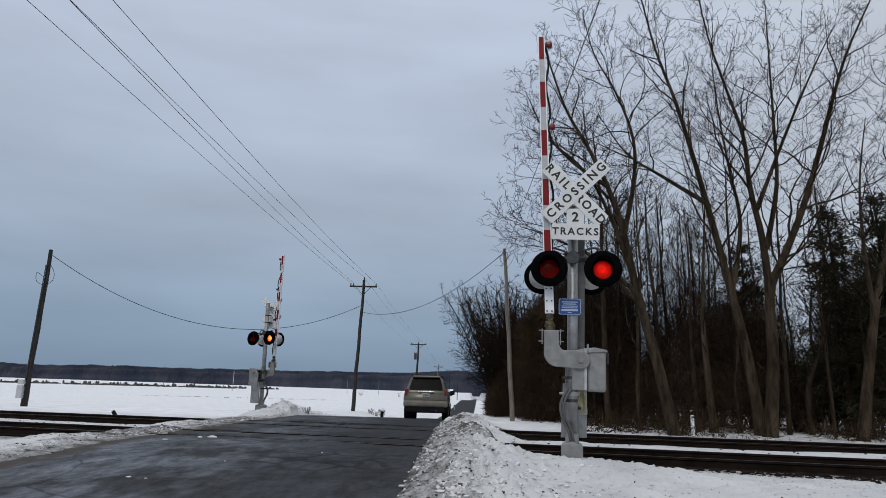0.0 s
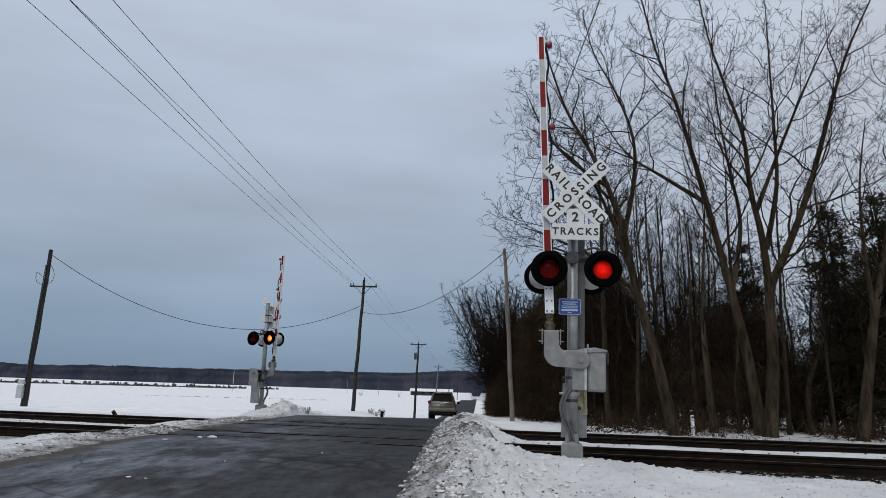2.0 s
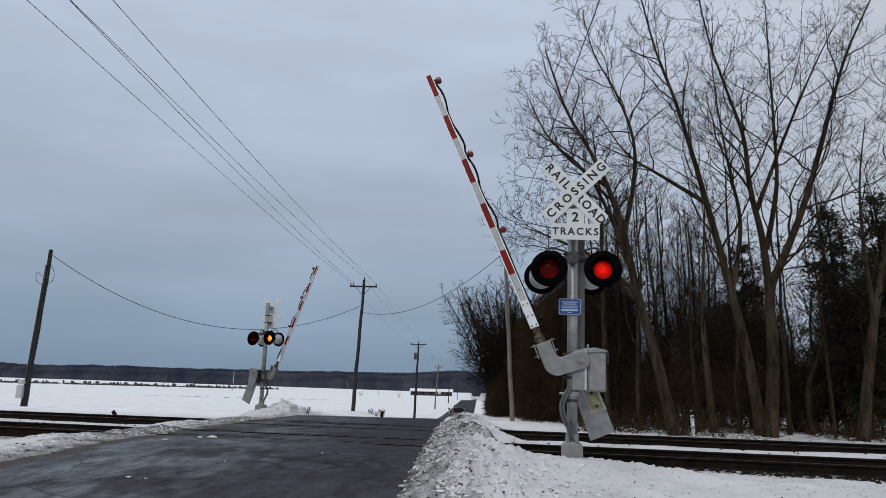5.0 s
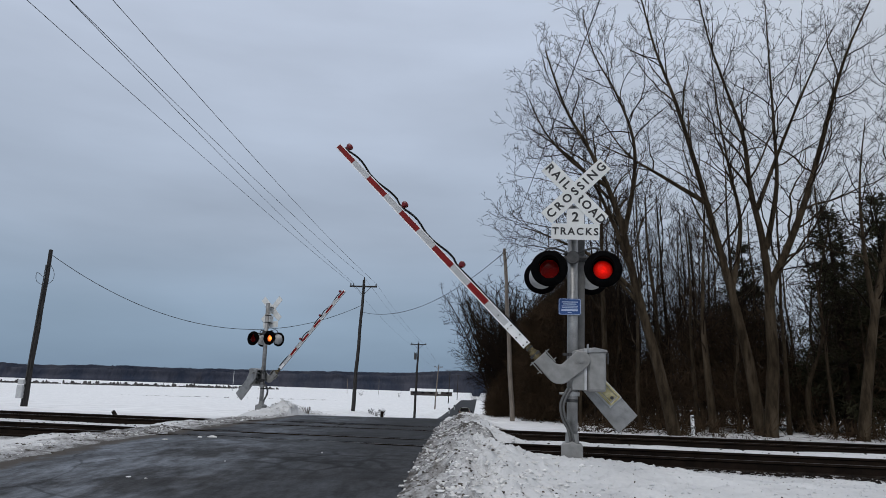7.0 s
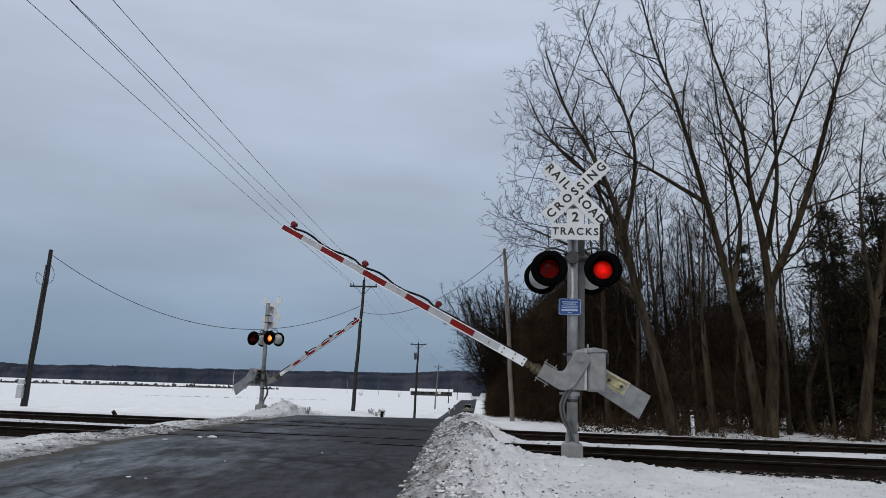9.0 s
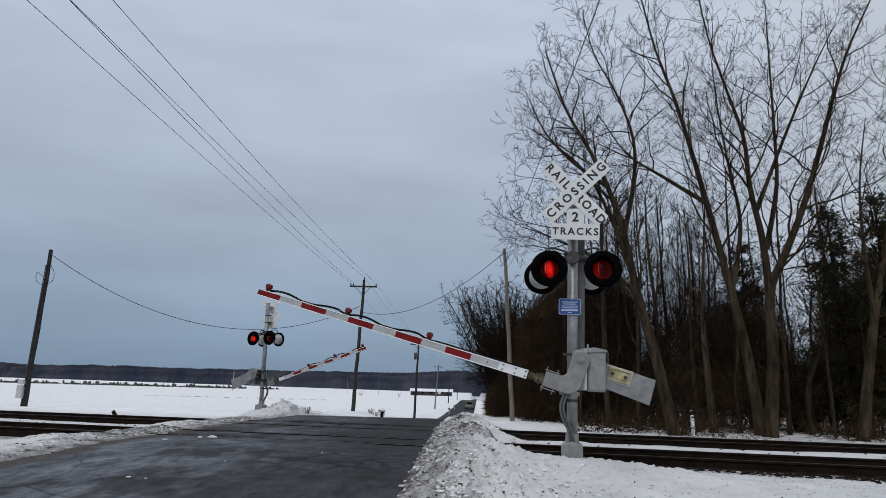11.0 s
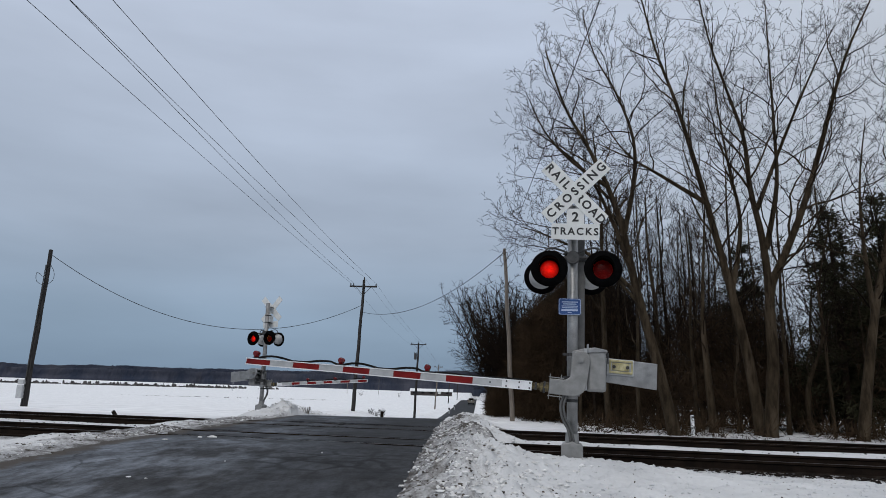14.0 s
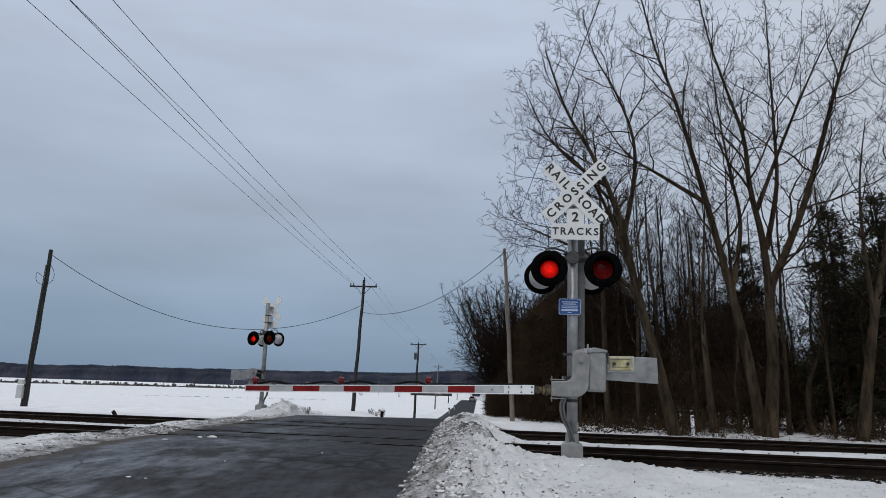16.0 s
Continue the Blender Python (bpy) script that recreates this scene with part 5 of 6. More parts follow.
big_tree(23, [(0.24, [(7.22, -0.37), (6.72, 1.97), (6.1, 4.51), (5.63, 6.98), (5.16, 8.47), (4.47, 10.0), (3.66, 11.57), (2.94, 13.91)]),
              (0.11, [(5.67, 6.56), (6.09, 8.48), (6.15, 10.25), (5.58, 12.06), (4.77, 13.69), (4.37, 15.37)]),
              (0.09, [(5.16, 8.47), (3.9, 9.4), (2.9, 10.6), (2.2, 12.2)]),
              (0.10, [(5.9, 5.4), (5.2, 7.4), (4.4, 9.0), (3.1, 10.2), (2.2, 10.8)]),
              (0.101, [(6.1, 4.51), (4.78, 5.71), (3.0, 6.6), (2.0, 6.95)]),
    (0.06, [(6.2, 4.1), (5.2, 5.2), (4.3, 6.0), (3.5, 6.7), (2.3, 7.0), (1.6, 7.2)]),
    (0.055, [(5.6, 7.1), (4.8, 7.6), (4.1, 8.0), (3.1, 8.6), (1.7, 8.8)])], 11, 2.6, "tall leaning bare tree with a grey-brown trunk at the wood's edge")
big_tree(24, [(0.27, [(10.77, -0.34), (11.1, 2.31), (11.18, 4.76), (11.75, 6.04), (12.65, 8.01), (13.56, 10.51), (14.26, 12.62), (15.0, 14.57), (16.13, 16.82)]),
              (0.17, [(11.18, 4.76), (11.1, 6.89), (10.83, 8.88), (10.77, 10.93), (10.26, 13.06), (9.74, 15.27), (9.42, 17.57)]),
              (0.12, [(11.19, 6.46), (11.72, 8.89), (11.77, 11.41), (11.76, 14.05), (11.76, 16.8)]),
              (0.10, [(10.97, 7.99), (12.15, 10.72), (13.61, 13.82), (14.69, 15.81)])], 5, 3.0, "tall forked bare tree with spreading limbs beside the tracks", 0.68)
big_tree(25, [(0.25, [(10.97, -0.4), (10.66, 2.34), (10.21, 4.89), (9.67, 7.56), (9.12, 10.12), (8.47, 12.79), (7.77, 15.07), (7.28, 17.43)]),
              (0.11, [(9.47, 8.48), (7.75, 9.62), (6.44, 10.56), (5.36, 12.26)]),
              (0.12, [(10.21, 4.89), (10.72, 7.58), (10.44, 9.9), (10.15, 12.31), (9.98, 15.09)])], 8, 2.8, "tall slanting bare tree with long upright limbs", 0.7)
big_tree(23, [(0.24, [(13.34, -0.38), (13.74, 1.57), (14.24, 3.89), (14.72, 5.7), (15.37, 8.2), (16.17, 11.49), (16.78, 14.73)]),
              (0.12, [(14.24, 3.89), (14.14, 6.09), (14.22, 8.61), (14.71, 11.25)])], 21, 2.8, "tall bare tree leaning away from the wood", 0.64)
big_tree(26, [(0.20, [(9.62, -0.41), (9.47, 2.13), (9.42, 4.11), (9.6, 6.63), (9.8, 9.02)])], 31, 2.0, "slim bare tree with a split pale trunk")
big_tree(27, [(0.15, [(13.82, -0.46), (13.77, 1.39), (14.53, 3.42), (14.64, 5.75), (15.38, 8.66)])], 37, 1.8, "slim crooked bare tree among the brush")


def wild_tree(seed, height, spread, stems, density=1.0, mats=(BARK, TWIG), depth=3, twig=0.011, r=0.10, up=0.16, reach=0.23):
    """A smaller bare tree or many-stemmed shrub, as one trunk mesh and one crown mesh."""
    rng = random.Random(seed)
    trunk, crown = Heap(), Heap()
    for s in range(stems):
        a = rng.uniform(0, 6.28)
        out = spread * (0.25 if stems == 1 else 1) * rng.uniform(0.3, 1.0)
        n = 6
        pts = [np.array((0.12 * math.cos(a) * (stems > 1) + out * (i / n) ** 1.2 * math.cos(a) + rng.uniform(-0.12, 0.12) * (i > 0),
                         0.12 * math.sin(a) * (stems > 1) + out * (i / n) ** 1.2 * math.sin(a) + rng.uniform(-0.12, 0.12) * (i > 0),
                         height * rng.uniform(0.97, 1.03) * i / n - (0.3 if i == 0 else 0))) for i in range(n + 1)]
        rad = [r * (1 - 0.85 * i / n) + 0.008 for i in range(n + 1)]
        v, f = tube(pts, rad, 7)
        trunk.add(v, f)
        grow(crown, pts, [k * 0.9 for k in rad], rng, 1 if stems > 1 else 0, depth, height * (reach if stems == 1 else 0.25), (0, 1), density, twig, up)
    return trunk.mesh("trunk", [mats[0]]), crown.mesh("crown", list(mats))


def plant(meshes, x, y, s, rz, label, group, name="tree", category="tree"):
    root = new(name)
    root.matrix_basis = pose(x, y, float(ground_z(x, y)) - 0.05, 0, 0, rz)
    tagged(root, label, category, group)
    for nm, me in zip(("trunk", "crown"), meshes):
        o = new(nm, me)
        o.parent = root
        o.scale = (s, s, s)
    return root


YOUNG = [wild_tree(k, hgt, 1.6, 1, dens * 0.58, r=0.09) for k, hgt, dens in ((101, 9.5, 0.9), (102, 8.5, 1.0), (103, 10.5, 0.8), (104, 7.5, 1.0))]
TALL = [wild_tree(k, hgt, 3.0, 1, 0.72, depth=4, r=0.15, twig=0.008) for k, hgt in ((111, 13.5), (112, 12.0))]
SHRUB = [wild_tree(k, 6.5, sp, st, dn, (TWIG, TWIG), dp, 0.010, 0.05) for k, sp, st, dp, dn in ((201, 4.4, 15, 4, 1.45), (202, 3.6, 18, 3, 1.2))]
SLIM = [wild_tree(k, hgt, 1.2, 1, dens, (TWIG, TWIG), r=0.075, twig=0.010, up=0.5, reach=0.2) for k, hgt, dens in ((121, 12.0, 0.85), (122, 10.5, 0.9), (123, 11.5, 0.8))]
rng = random.Random(77)
for k in range(16):
    y = 30.5 + (k * 7 % 10)
    x = y * (0.195 + 0.012 * k + rng.uniform(-0.006, 0.006))
    plant(SLIM[k % 3], x, y, rng.uniform(0.85, 1.1), rng.uniform(0, 360), "slim upright dark bare tree in the wood", "slim trees of the wood")
for k in range(36):
    row = k % 4
    x = 4.5 + (k // 4) * 2.1 + rng.uniform(-0.8, 0.8) + row * 0.5
    y = 27.5 + row * 4.0 + rng.uniform(-1.5, 1.5)
    plant(YOUNG[rng.randrange(4)], x, y, rng.uniform(0.75, 1.1), rng.uniform(0, 360), "young bare tree with a dense twiggy crown in the wood", "young trees of the wood")
for x, y, s, v in ((6.3, 29, 1.0, 0), (9.2, 31, 0.95, 1), (12.2, 30, 0.9, 0), (16.5, 29, 0.95, 1), (20.5, 28, 0.9, 0), (8.2, 34, 0.9, 0), (4.9, 33, 0.75, 1)):
    plant(TALL[v], x, y, s, rng.uniform(0, 360), "tall slender bare tree deeper in the wood", "tall bare trees of the wood")
for x, y, s, v in ((2.6, 47.5, 1.15, 0), (2.5, 45, 1.3, 0), (3.5, 43.5, 1.22, 0), (4.4, 50, 1.3, 0), (4.2, 42.5, 1.15, 1), (6.0, 40, 1.0, 1), (5.6, 60, 1.1, 1), (6.6, 70, 1.1, 1), (7.8, 84, 1.1, 1), (9.2, 100, 1.1, 1), (10.5, 120, 1.2, 1), (11.6, 145, 1.2, 1), (13, 175, 1.2, 1)):
    plant(SHRUB[v], x, y, s, rng.uniform(0, 360), "many-stemmed bare brown shrub at the roadside", "roadside shrubs", "shrub", "shrub")


def brush_mass(name, count, place, label, seed, ln=(0.3, 1.1), mat=BRUSH, rise=0.8, thick=(0.003, 0.016)):
    """Tangled thin stems and dead leaves filling a stretch of undergrowth."""
    r = np.random.RandomState(seed)
    P = place(r, count)
    d = r.normal(size=(count, 3)) * (0.55, 0.55, 0.8)
    d[:, 2] = np.where(rise > 1, np.abs(d[:, 2]) * rise, d[:, 2])
    d /= np.linalg.norm(d, axis=1)[:, None]
    s = np.cross(d, r.normal(size=(count, 3)))
    s /= np.linalg.norm(s, axis=1)[:, None]
    L = r.uniform(*ln, count)[:, None]
    w = r.uniform(*thick, count)[:, None]
    V = np.stack([P, P + d * L * 0.5 + s * w, P + d * L, P + d * L * 0.5 - s * w], 1).reshape(-1, 3)
    F = np.arange(count * 4).reshape(-1, 4)
    h = Heap()
    h.add(V, F)
    o = new(name, h.mesh(name, [mat], False))
    return tagged(o, label, "undergrowth", kind="stuff")


def clearing(x, y):
    """Two thinner lanes through the undergrowth, where the sky shows."""
    return (1 - 0.6 * np.exp(-((x / y - 0.508) / 0.03) ** 2)) * (1 - 0.45 * np.exp(-((x / y - 0.265) / 0.03) ** 2))


def wood_place(r, n):
    x = r.uniform(4.0, 40, n)
    s = 22.6 + 19 * r.uniform(0, 1, n) ** 0.55
    # open snowy patches near the front
    s = np.where((s < 33) & (fnoise(x, s, 2.6, 23) < -0.02), 33 + 8 * r.uniform(0, 1, n), s)
    y = s + SKEW * x
    top = (0.3 + 5.2 * np.clip((s - 26.5) / 6, 0, 1)) * (1 + 0.4 * fnoise(x, y * 0.3, 5.0, 6)) * clearing(x, y)
    z = ground_z(x, y) + top * r.uniform(0, 1, n) ** 0.75
    return np.stack([x, y, z], -1)


def hedge_place(r, n):
    x = 3.2 + 6.4 * r.uniform(0, 1, n) ** 1.05
    y = 33.5 + r.uniform(0, 6.5, n) + 0.2 * x
    top = 4.6 + 2.0 * np.clip((x - 3.2) / 3, 0, 1) + 1.6 * np.exp(-((x - 6.5) / 1.8) ** 2) + 1.4 * fnoise(x, y, 1.8, 4)
    return np.stack([x, y, ground_z(x, y) + top * r.uniform(0, 1, n) ** 0.8], -1)


def verge_place(r, n):
    y = 40 + 150 * r.uniform(0, 1, n) ** 1.6
    x = road_x(y) + 4.6 + 0.008 * (y - 40) + np.abs(r.normal(size=n)) * 1.6
    return np.stack([x, y, ground_z(x, y) + np.minimum(4.2, 1.2 + 1.6 * (x - road_x(y) - 4.5)) * (1 + 0.35 * fnoise(x, y, 6, 8)) * r.uniform(0, 1, n)], -1)


def sapling_place(r, n):
    x = r.uniform(4.5, 34, n)
    y = 29 + 15 * r.uniform(0, 1, n)
    top = (7.2 + 2.0 * fnoise(x, y, 3.0, 16)) * clearing(x, y)
    return np.stack([x, y, ground_z(x, y) + top * r.uniform(0, 1, n) ** 0.8], -1)


brush_mass("saplings", 38000, sapling_place, "fine bare saplings and brush crowding the wood", 7, (0.5, 2.0), TWIG, 1.6, (0.003, 0.010))
brush_mass("undergrowth", 150000, wood_place, "tangled dark brown undergrowth beneath the bare trees", 1, thick=(0.004, 0.022))
brush_mass("thicket", 190000, hedge_place, "dense dark brown thicket beside the pale pole", 2, (0.15, 0.75), thick=(0.003, 0.013))
brush_mass("roadside_brush", 50000, verge_place, "brown brush lining the far road", 3)


def conifer_meshes(seed, height, spread):
    """A dark ragged conifer: trunk and drooping boughs of small needle blades."""
    rng = np.random.RandomState(seed)
    h = Heap()
    v, f = tube([(0, 0, -0.3), (0.05, 0, height * 0.5), (0, 0.05, height)], [0.16, 0.10, 0.02], 8)
    h.add(v, f)
    n = Heap()
    for k in range(int(height * 16)):
        u = rng.uniform(0.06, 1)
        z = height * u
        a = rng.uniform(0, 6.28)
        ln = spread * (1 - u) ** 0.8 * rng.uniform(0.55, 1.15) + 0.25
        m = int(30 + 40 * ln)
        t = rng.uniform(0.1, 1, m)
        px = ln * t
        P = np.stack([px * math.cos(a), px * math.sin(a), z + 0.25 * px - 0.16 * px ** 2], -1) + rng.normal(size=(m, 3)) * 0.09
        d = rng.normal(size=(m, 3)) + np.array([math.cos(a), math.sin(a), -0.2])
        d /= np.linalg.norm(d, axis=1)[:, None]
        s = np.cross(d, rng.normal(size=(m, 3))); s /= np.linalg.norm(s, axis=1)[:, None]
        L = rng.uniform(0.12, 0.32, m)[:, None]
        w = rng.uniform(0.015, 0.04, m)[:, None]
        V = np.stack([P, P + d * L * 0.5 + s * w, P + d * L, P + d * L * 0.5 - s * w], 1).reshape(-1, 3)
        n.add(V, np.arange(m * 4).reshape(-1, 4))
    return h.mesh("trunk", [TWIG]), n.mesh("crown", [NEEDLE], False)


CONIF = [conifer_meshes(1, 9.5, 2.4), conifer_meshes(2, 8.0, 2.2)]
for x, y, s in ((16.1, 28.5, 1.2), (18.2, 28.5, 1.3), (23.5, 29.5, 1.1), (14.9, 35, 1.2), (27, 31, 1.1), (21.5, 33, 1.3), (31, 33, 1.1), (12.4, 34, 0.5), (5.3, 39, 0.78), (6.8, 38.5, 0.98), (8.4, 39.5, 0.85)):
    plant(CONIF[rng.randrange(2)], x, y, s, rng.uniform(0, 360), "dark ragged conifer among the bare trees", "conifers of the wood", "conifer", "tree")


def far_woods():
    """The bare woods along the horizon: a solid body with a ragged fringe of fine crowns."""
    r = np.random.RandomState(6)

    def base_z(x):
        return np.interp(x, [-900, -500, -80, 600], [-6, -4.5, -1.5, -1.5]) - 1

    def top(x):
        return base_z(x) + np.interp(x, [-900, -80, -45, -15, 600], [28, 20.5, 22.5, 25, 24]) + 1.5 * fnoise(x, 0 * x, 55, 3, 4) + 0.9 * fnoise(x, 0 * x, 9, 13, 3)
    h = Heap()
    xs = np.linspace(-950, 620, 900)
    rows = []
    for dy, k in ((0, 0.0), (0, 0.45), (6, 0.90), (14, 0.985)):
        rows.append(np.stack([xs, 760 + dy + 8 * fnoise(xs, 0 * xs + dy, 14, 4, 3), base_z(xs) - 3 + (top(xs) + 3 - base_z(xs)) * k], -1))
    V = np.concatenate(rows)
    i, j = np.meshgrid(np.arange(3), np.arange(899), indexing="ij")
    a = i * 900 + j
    h.add(V, np.stack([a, a + 1, a + 901, a + 900], -1).reshape(-1, 4))
    n = 26000
    x = r.uniform(-950, 620, n)
    u = 0.86 + 0.125 * r.uniform(0, 1, n)
    z = base_z(x) + (top(x) * 1.0 - base_z(x)) * u + r.normal(size=n) * 0.25
    y = 757 - 6 * r.uniform(0, 1, n) + 12 * np.clip(u - 0.8, 0, 1)
    P = np.stack([x, y, z], -1)
    wd, ht = r.uniform(0.4, 1.4, n), r.uniform(0.4, 1.3, n)
    e = r.normal(size=n) * 0.6
    V = np.stack([P + np.stack([-wd, 0 * wd, -ht * 0.5], -1), P + np.stack([wd, 0 * wd + r.normal(size=n) * 0.1, -ht * 0.5], -1), P + np.stack([e, 0 * e, ht * 0.5], -1)], 1).reshape(-1, 3)
    h.add(V, np.arange(n * 3).reshape(-1, 3))
    for k in range(900):
        x = -350 + 225 * r.uniform() ** 1.1 + 3 * r.normal()
        if float(fnoise(np.array(x), np.array(0.0), 16, 17, 2)) < -0.15:
            continue
        y = 470 + r.uniform(-15, 15)
        z = float(ground_z(x, y))
        n, a = 6, np.linspace(0, 6.28, 6, endpoint=False)
        w, ht = r.uniform(0.25, 1.3), r.uniform(0.3, 1.7) * (1 if r.uniform() < 0.85 else 2.0)
        V = np.concatenate([np.stack([x + q * np.cos(a), y + q * np.sin(a), z + zz + r.uniform(-0.25, 0.25, n)], -1) for q, zz in ((w, -0.5), (w * 1.15, ht * 0.5), (w * 0.8, ht * 0.85))])
        h.add(V, np.array([(i * n + j, i * n + (j + 1) % n, (i + 1) * n + (j + 1) % n, (i + 1) * n + j) for i in range(2) for j in range(n)]), 1)
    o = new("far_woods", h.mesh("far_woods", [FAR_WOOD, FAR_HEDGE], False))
    tagged(o, "bare woods along the far edge of the snowfield, grey-blue haze in their colour", "woods", kind="stuff")


far_woods()

# ---------------------------------------------------------------- ploughed clods and small things
CLOD = surf("clotted_snow", (0.54, 0.535, 0.525), (0.79, 0.79, 0.79), 7.0, 0.75, 0, 0.4, 25, c3=(0.18, 0.165, 0.15), stain=0.6, dist=0.03)
GRIT = surf("frozen_grit", (0.032, 0.026, 0.021), (0.10, 0.083, 0.067), 6.0, 0.9, 0, 0.5, 40)


def clods(name, count, place, size, mat, label, seed):
    """Many small broken lumps lying on the ground."""
    r = np.random.RandomState(seed)
    bm = bmesh.new()
    bmesh.ops.create_icosphere(bm, subdivisions=1, radius=1)
    bm.verts.index_update()
    V0 = np.array([v.co[:] for v in bm.verts]); F0 = np.array([[v.index for v in f.verts] for f in bm.faces])
    bm.free()
    x, y = place(r, count)
    z = ground_z(x, y)
    h = Heap()
    for k in range(count):
        s = size[0] + (size[1] - size[0]) * r.uniform() ** 3
        W = V0 * (1 + r.uniform(-0.42, 0.3, (len(V0), 1))) * s * r.uniform(0.6, 1.2, 3) * (1.25, 1.25, 0.7)
        h.add(W + (x[k], y[k], z[k] + s * 0.1), F0)
    o = new(name, h.mesh(name, [mat], False))
    return tagged(o, label, "snow", kind="stuff")


def right_bank(r, n):
    y = 5.2 + 16 * r.uniform(0, 1, n) ** 1.5
    return road_x(y) + 3.55 + 0.62 * r.normal(size=n), y


def right_bank_grit(r, n):
    y = 5.0 + 15.0 * r.uniform(0, 1, n) ** 1.3
    return road_x(y) + 2.85 + 0.72 * np.abs(r.normal(size=n)) + 0.1 * r.normal(size=n), y


def left_edge(r, n):
    y = 6 + 16 * r.uniform(0, 1, n)
    return road_x(y) - 3.0 - 0.55 * np.abs(r.normal(size=n)), y


def far_heap(r, n):
    y = 23.0 + 0.6 * r.normal(size=n) + 9 * r.uniform(0, 1, n) ** 2.5
    return road_x(y) - 3.0 + 0.6 * r.normal(size=n), y


def far_right(r, n):
    y = 21 + 40 * r.uniform(0, 1, n)
    return road_x(y) + 3.3 + 0.35 * r.normal(size=n), y


clods("snow_clods", 5200, right_bank, (0.005, 0.038), CLOD, "broken grey-white clods of ploughed snow beside the road", 1)
clods("grit_clods", 2800, right_bank_grit, (0.004, 0.022), GRIT, "dark frozen grit and dirt at the road's edge", 2)
clods("snow_clods", 450, left_edge, (0.008, 0.036), CLOD, "dirty clods of ploughed snow at the road's edge", 3)
clods("grit_clods", 1000, left_edge, (0.006, 0.024), GRIT, "dark frozen grit at the road's edge", 4)
clods("snow_clods", 1300, far_heap, (0.012, 0.05), CLOD, "grey clods of ploughed snow around the signal's base", 5)
clods("snow_clods", 900, far_right, (0.02, 0.10), CLOD, "grey clods of ploughed snow beyond the tracks", 6)


def front_snow(r, n):
    return 0.6 + 5.5 * r.uniform(0, 1, n), 6.0 + 4.6 * r.uniform(0, 1, n)


def track_shoulder(r, n):
    x = 0.6 + 10.5 * r.uniform(0, 1, n) ** 0.8
    return x, TRACKS[0] - 1.95 + SKEW * x + 0.16 * r.normal(size=n) + 0.25 * fnoise(x, 0 * x, 0.9, 19)


def between_tracks(r, n):
    x = np.where(r.uniform(0, 1, n) < 0.5, 0.8 + 14 * r.uniform(0, 1, n), -8 - 16 * r.uniform(0, 1, n))
    return x, 15.4 + SKEW * x + 0.75 * r.normal(size=n)


CINDER = surf("black_cinders", (0.008, 0.0065, 0.0055), (0.024, 0.019, 0.015), 6.0, 0.95, 0, 0.5, 40, spec=0.05)
clods("cinder_clods", 1500, track_shoulder, (0.008, 0.05), CINDER, "black cinders and clods along the ballast's edge", 11)
clods("cinder_clods", 600, between_tracks, (0.006, 0.03), CINDER, "dark cinders strewn on the snow between the tracks", 12)


def field_stubble(r, n):
    x = -100 + 62 * r.uniform(0, 1, n) ** 0.7
    return np.round(x / 3.1) * 3.1 + r.normal(size=n) * 0.5, 192 + 1.5 * r.normal(size=n)


clods("field_stubble", 130, field_stubble, (0.08, 0.26), FAR_HEDGE, "a line of dark stubble far out in the snow", 13)
clods("snow_crumbs", 3500, front_snow, (0.003, 0.022), SNOW, "crumbs of snow scattered over the verge", 8)
clods("cinder_specks", 260, front_snow, (0.003, 0.014), GRIT, "dark cinder specks on the snowy verge", 9)


def snow_lump(x, y, s, k):
    bm = bmesh.new()
    bmesh.ops.create_icosphere(bm, subdivisions=2, radius=1)
    for v in bm.verts:
        n = noise.noise(v.co * 1.7 + Vector((k, 0, 0)))
        v.co = Vector((v.co.x * s * 1.6, v.co.y * s, max(v.co.z, -0.3) * s * 0.55)) * (1 + 0.35 * n)
    o = mesh_ob("snow_lump", bm, CLOD, None, "", True)
    o.matrix_basis = pose(x, y, float(road_z(y)) + 0.03, 0, 0, k * 40)
    return tagged(o, "small lump of snow lying on the road", "snow", "snow lumps on the road")


for k, (x, y, s) in enumerate(((-3.95, 8.0, 0.022), (-3.72, 7.95, 0.012), (-3.3, 9.4, 0.014), (-4.95, 12.6, 0.04), (-4.75, 12.7, 0.06), (-5.3, 11.9, 0.03), (-2.2, 10.6, 0.012))):
    snow_lump(x, y, s, k)


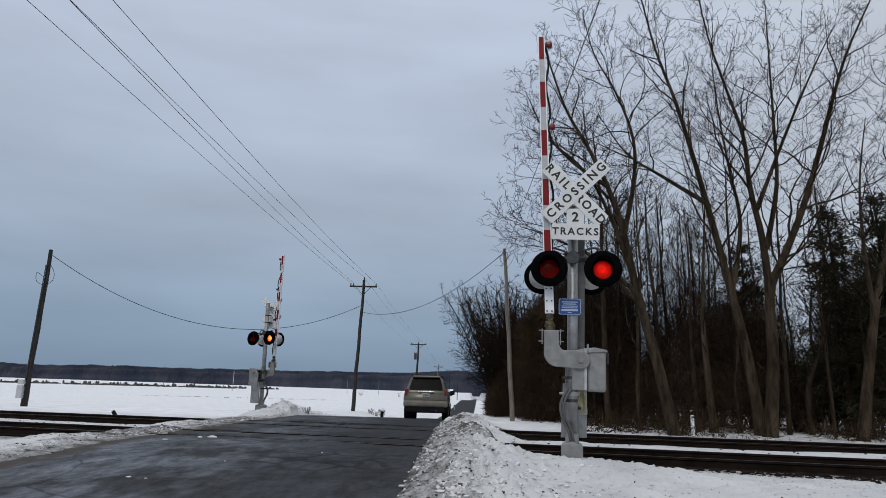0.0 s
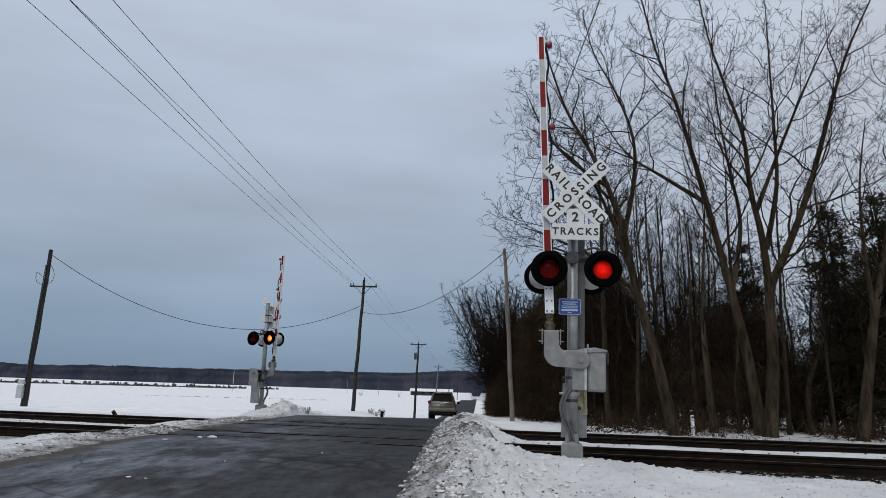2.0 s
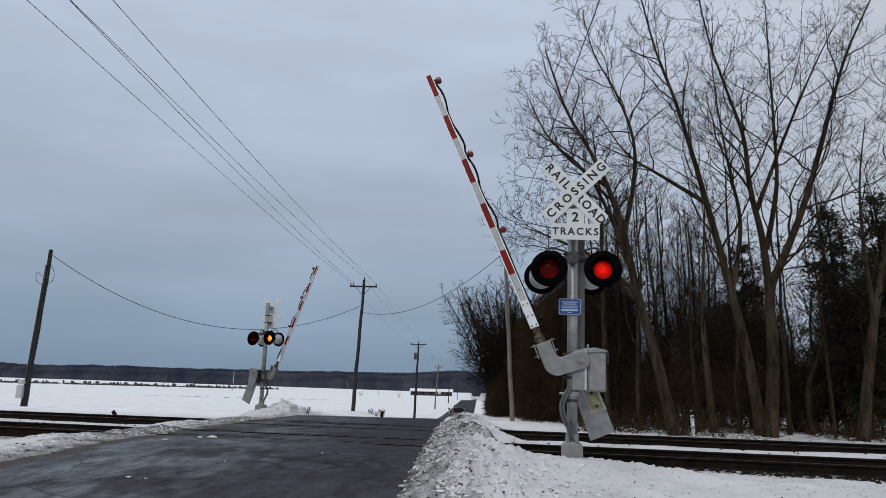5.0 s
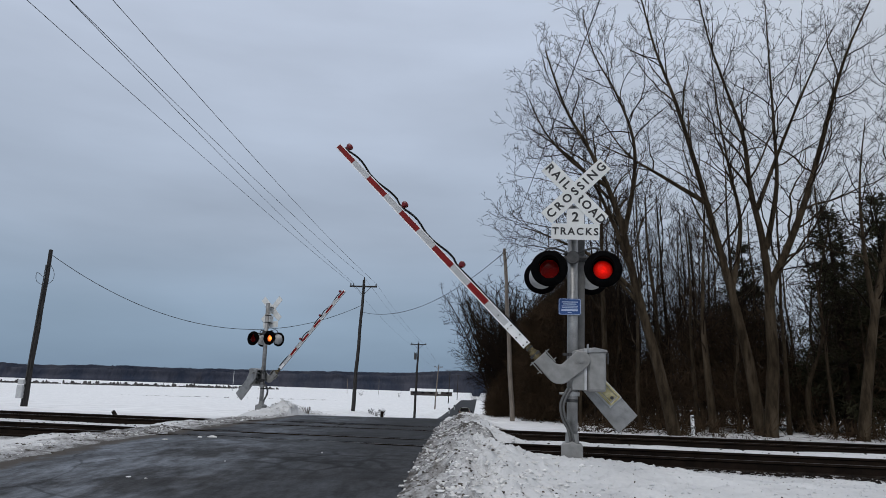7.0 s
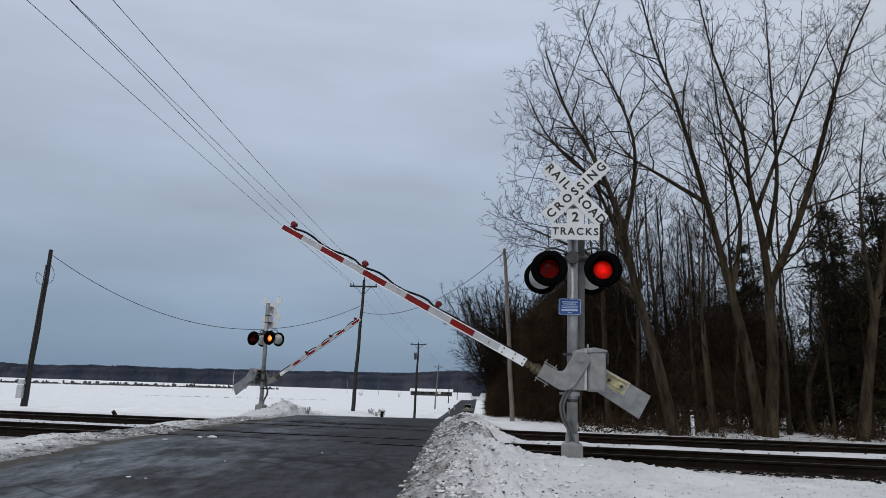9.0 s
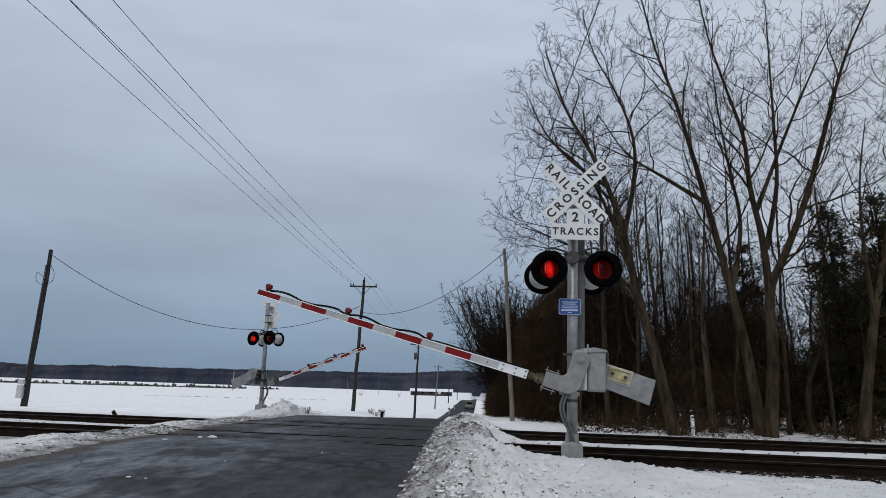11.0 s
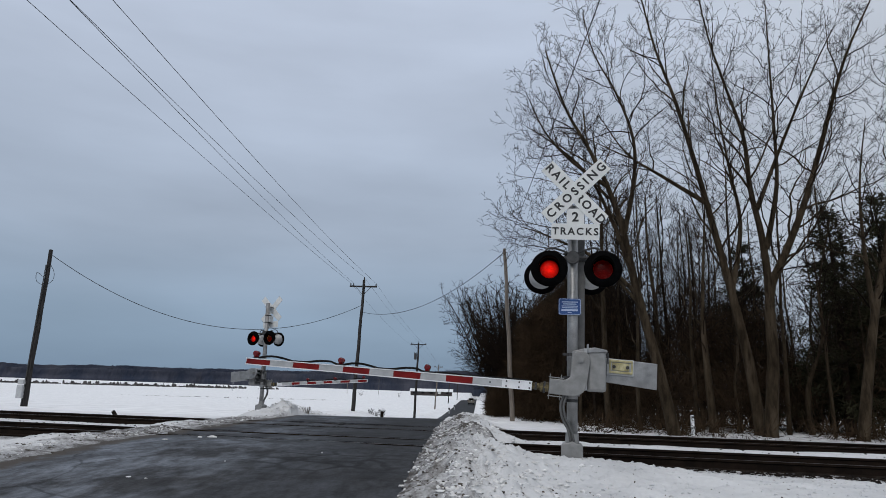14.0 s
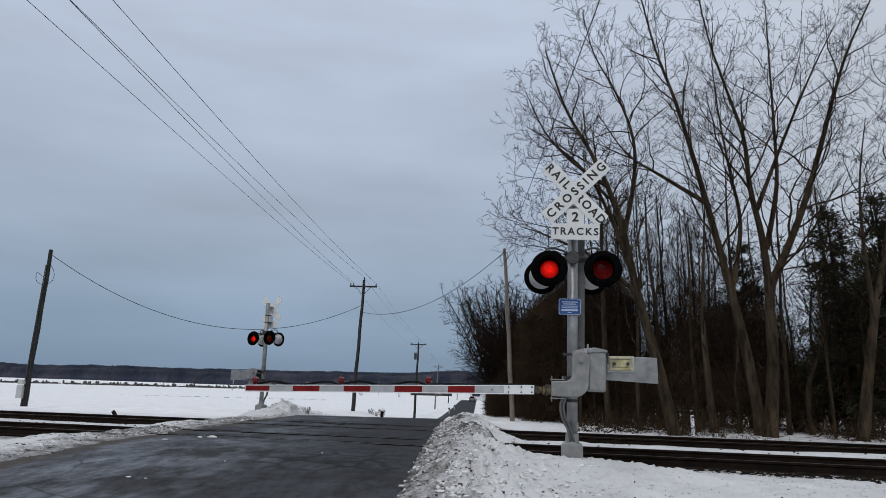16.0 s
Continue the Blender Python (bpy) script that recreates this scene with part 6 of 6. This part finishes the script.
def farmhouse(x, y, w, d, h, label):
    """A long low house with a snow-laden roof."""
    z = float(ground_z(x, y))
    root = new("house")
    root.matrix_basis = pose(x, y, z)
    tagged(root, label, "house")
    bm = bmesh.new()
    box(bm, -w / 2, w / 2, 0, d, -0.5, h)
    part("wall", bm, HOUSE_WALL, root)
    bm = bmesh.new()
    a = [bm.verts.new((sx * (w / 2 + 0.5), yy, zz)) for sx in (-1, 1) for yy, zz in ((-0.6, h - 0.1), (d / 2, h + 1.1), (d + 0.6, h - 0.1), (-0.6, h + 0.15), (d / 2, h + 1.35), (d + 0.6, h + 0.15))]
    for i, j, k2, l in ((3, 4, 10, 9), (4, 5, 11, 10), (0, 3, 9, 6), (0, 6, 7, 1), (1, 7, 8, 2), (2, 8, 11, 5)):
        bm.faces.new((a[i], a[j], a[k2], a[l]))
    bm.faces.new((a[0], a[1], a[4], a[3])); bm.faces.new((a[1], a[2], a[5], a[4])); bm.faces.new((a[6], a[9], a[10], a[7])); bm.faces.new((a[7], a[10], a[11], a[8]))
    bmesh.ops.recalc_face_normals(bm, faces=bm.faces[:])
    part("roof", bm, ROOF_SNOW, root, "snow-covered roof")
    n = max(2, int(w / 3.5))
    for i in range(n):
        cx = -w / 2 + w * (i + 0.5) / n
        bm = bmesh.new()
        box(bm, cx - 0.7, cx + 0.7, -0.06, 0.02, 0.9, 2.1)
        part("window", bm, WHITE if i == 3 else CAR_GLASS, root)
    return root


HOUSE_WALL = surf("dark_house_cladding", (0.022, 0.018, 0.017), (0.045, 0.036, 0.033), 2, 0.8, 0, 0.2, 8)
farmhouse(-15.8, 330, 20.5, 8, 2.0, "long low dark house with a snowy roof beyond the field")


def post(x, y, h, w, mat, label, name="marker_post", plate=None):
    z = float(ground_z(x, y))
    root = new(name)
    root.matrix_basis = pose(x, y, z)
    tagged(root, label, name.replace("_", " "))
    bm = bmesh.new()
    box(bm, -w / 2, w / 2, -w / 2, w / 2, -0.3, h, w * 0.1)
    part("shaft", bm, mat, root)
    if plate:
        bm = bmesh.new()
        box(bm, -plate[0] / 2, plate[0] / 2, -w / 2 - 0.02, -w / 2, h - plate[1], h - 0.03, 0.004)
        part("plate", bm, plate[2], root)
    return root


post(7.78, 23.0, 0.68, 0.10, BAR_WHITE, "short white marker post at the wood's edge", plate=(0.08, 0.10, DARK_STEEL))
post(-112, 320, 9.5, 0.2, SHEET_GREY, "thin pale pole far out in the snowy field", "far_pole")
post(-56, 320, 7.0, 0.16, POLE_PALE, "thin pale pole at the far edge of the field", "far_pole")
post(-42, 330, 7.5, 0.16, POLE_PALE, "thin pale pole at the far edge of the field", "far_pole")
post(-2.6, 128, 1.3, 0.16, SHEET_GREY, "grey mailbox post beside the far road", "mailbox_post", (0.35, 0.4, DARK_STEEL))
post(-1.9, 150, 1.3, 0.16, SHEET_GREY, "grey mailbox post beside the far road", "mailbox_post", (0.35, 0.4, DARK_STEEL))


def weed(x, y, h, n, seed, label, spread=0.5, mat=TWIG):
    """A tuft of dry stalks sticking out of the snow."""
    rng2 = random.Random(seed)
    hp = Heap()
    for k in range(n):
        a, o = rng2.uniform(0, 6.28), rng2.uniform(0.1, 1) * spread
        p = [np.array((0.3 * o * math.cos(a), 0.3 * o * math.sin(a), -0.1)), np.array((0.7 * o * math.cos(a), 0.7 * o * math.sin(a), h * 0.5 * rng2.uniform(0.7, 1.2))), np.array((o * math.cos(a) * 1.2, o * math.sin(a) * 1.2, h * rng2.uniform(0.6, 1.1)))]
        grow(hp, p, [0.012, 0.009, 0.006], rng2, 2, 3, h * 0.3, (0, 0), 1.0, 0.005)
    ob = new("weed_tuft", hp.mesh("weed_tuft", [mat]))
    ob.matrix_basis = pose(x, y, float(ground_z(x, y)))
    return tagged(ob, label, "weeds", "weeds in the snow")


weed(-6.95, 50, 0.42, 12, 1, "dark dry weeds poking out of the snow", 0.5)
weed(-6.1, 50.5, 0.62, 40, 2, "dark bushy weeds poking out of the snow", 0.3)
weed(-6.55, 50.2, 0.4, 14, 6, "dark dry weeds poking out of the snow", 0.5)
weed(-6.05, 26, 0.26, 14, 3, "pale dry weeds on the snowbank", 0.3, POLE_PALE)
weed(-16.0, 60, 0.5, 9, 4, "dry weeds far out in the snow", 0.5)
weed(-40.0, 260, 2.4, 16, 5, "small bare bush far out in the snow", 1.4)
weed(-25.0, 260, 2.0, 12, 7, "small bare bush far out in the snow", 1.2)


def tie_stub(x, y):
    bm = bmesh.new()
    box(bm, -0.05, 0.05, -0.05, 0.05, -0.3, 0.26, 0.01)
    o = mesh_ob("wooden_stub", bm, TIE)
    o.matrix_basis = pose(x, y, float(ground_z(x, y)), 0, -38, 0)
    return tagged(o, "short leaning wooden stub in the snow beside the track", "stub")


tie_stub(-12.3, 23.5)

motions()
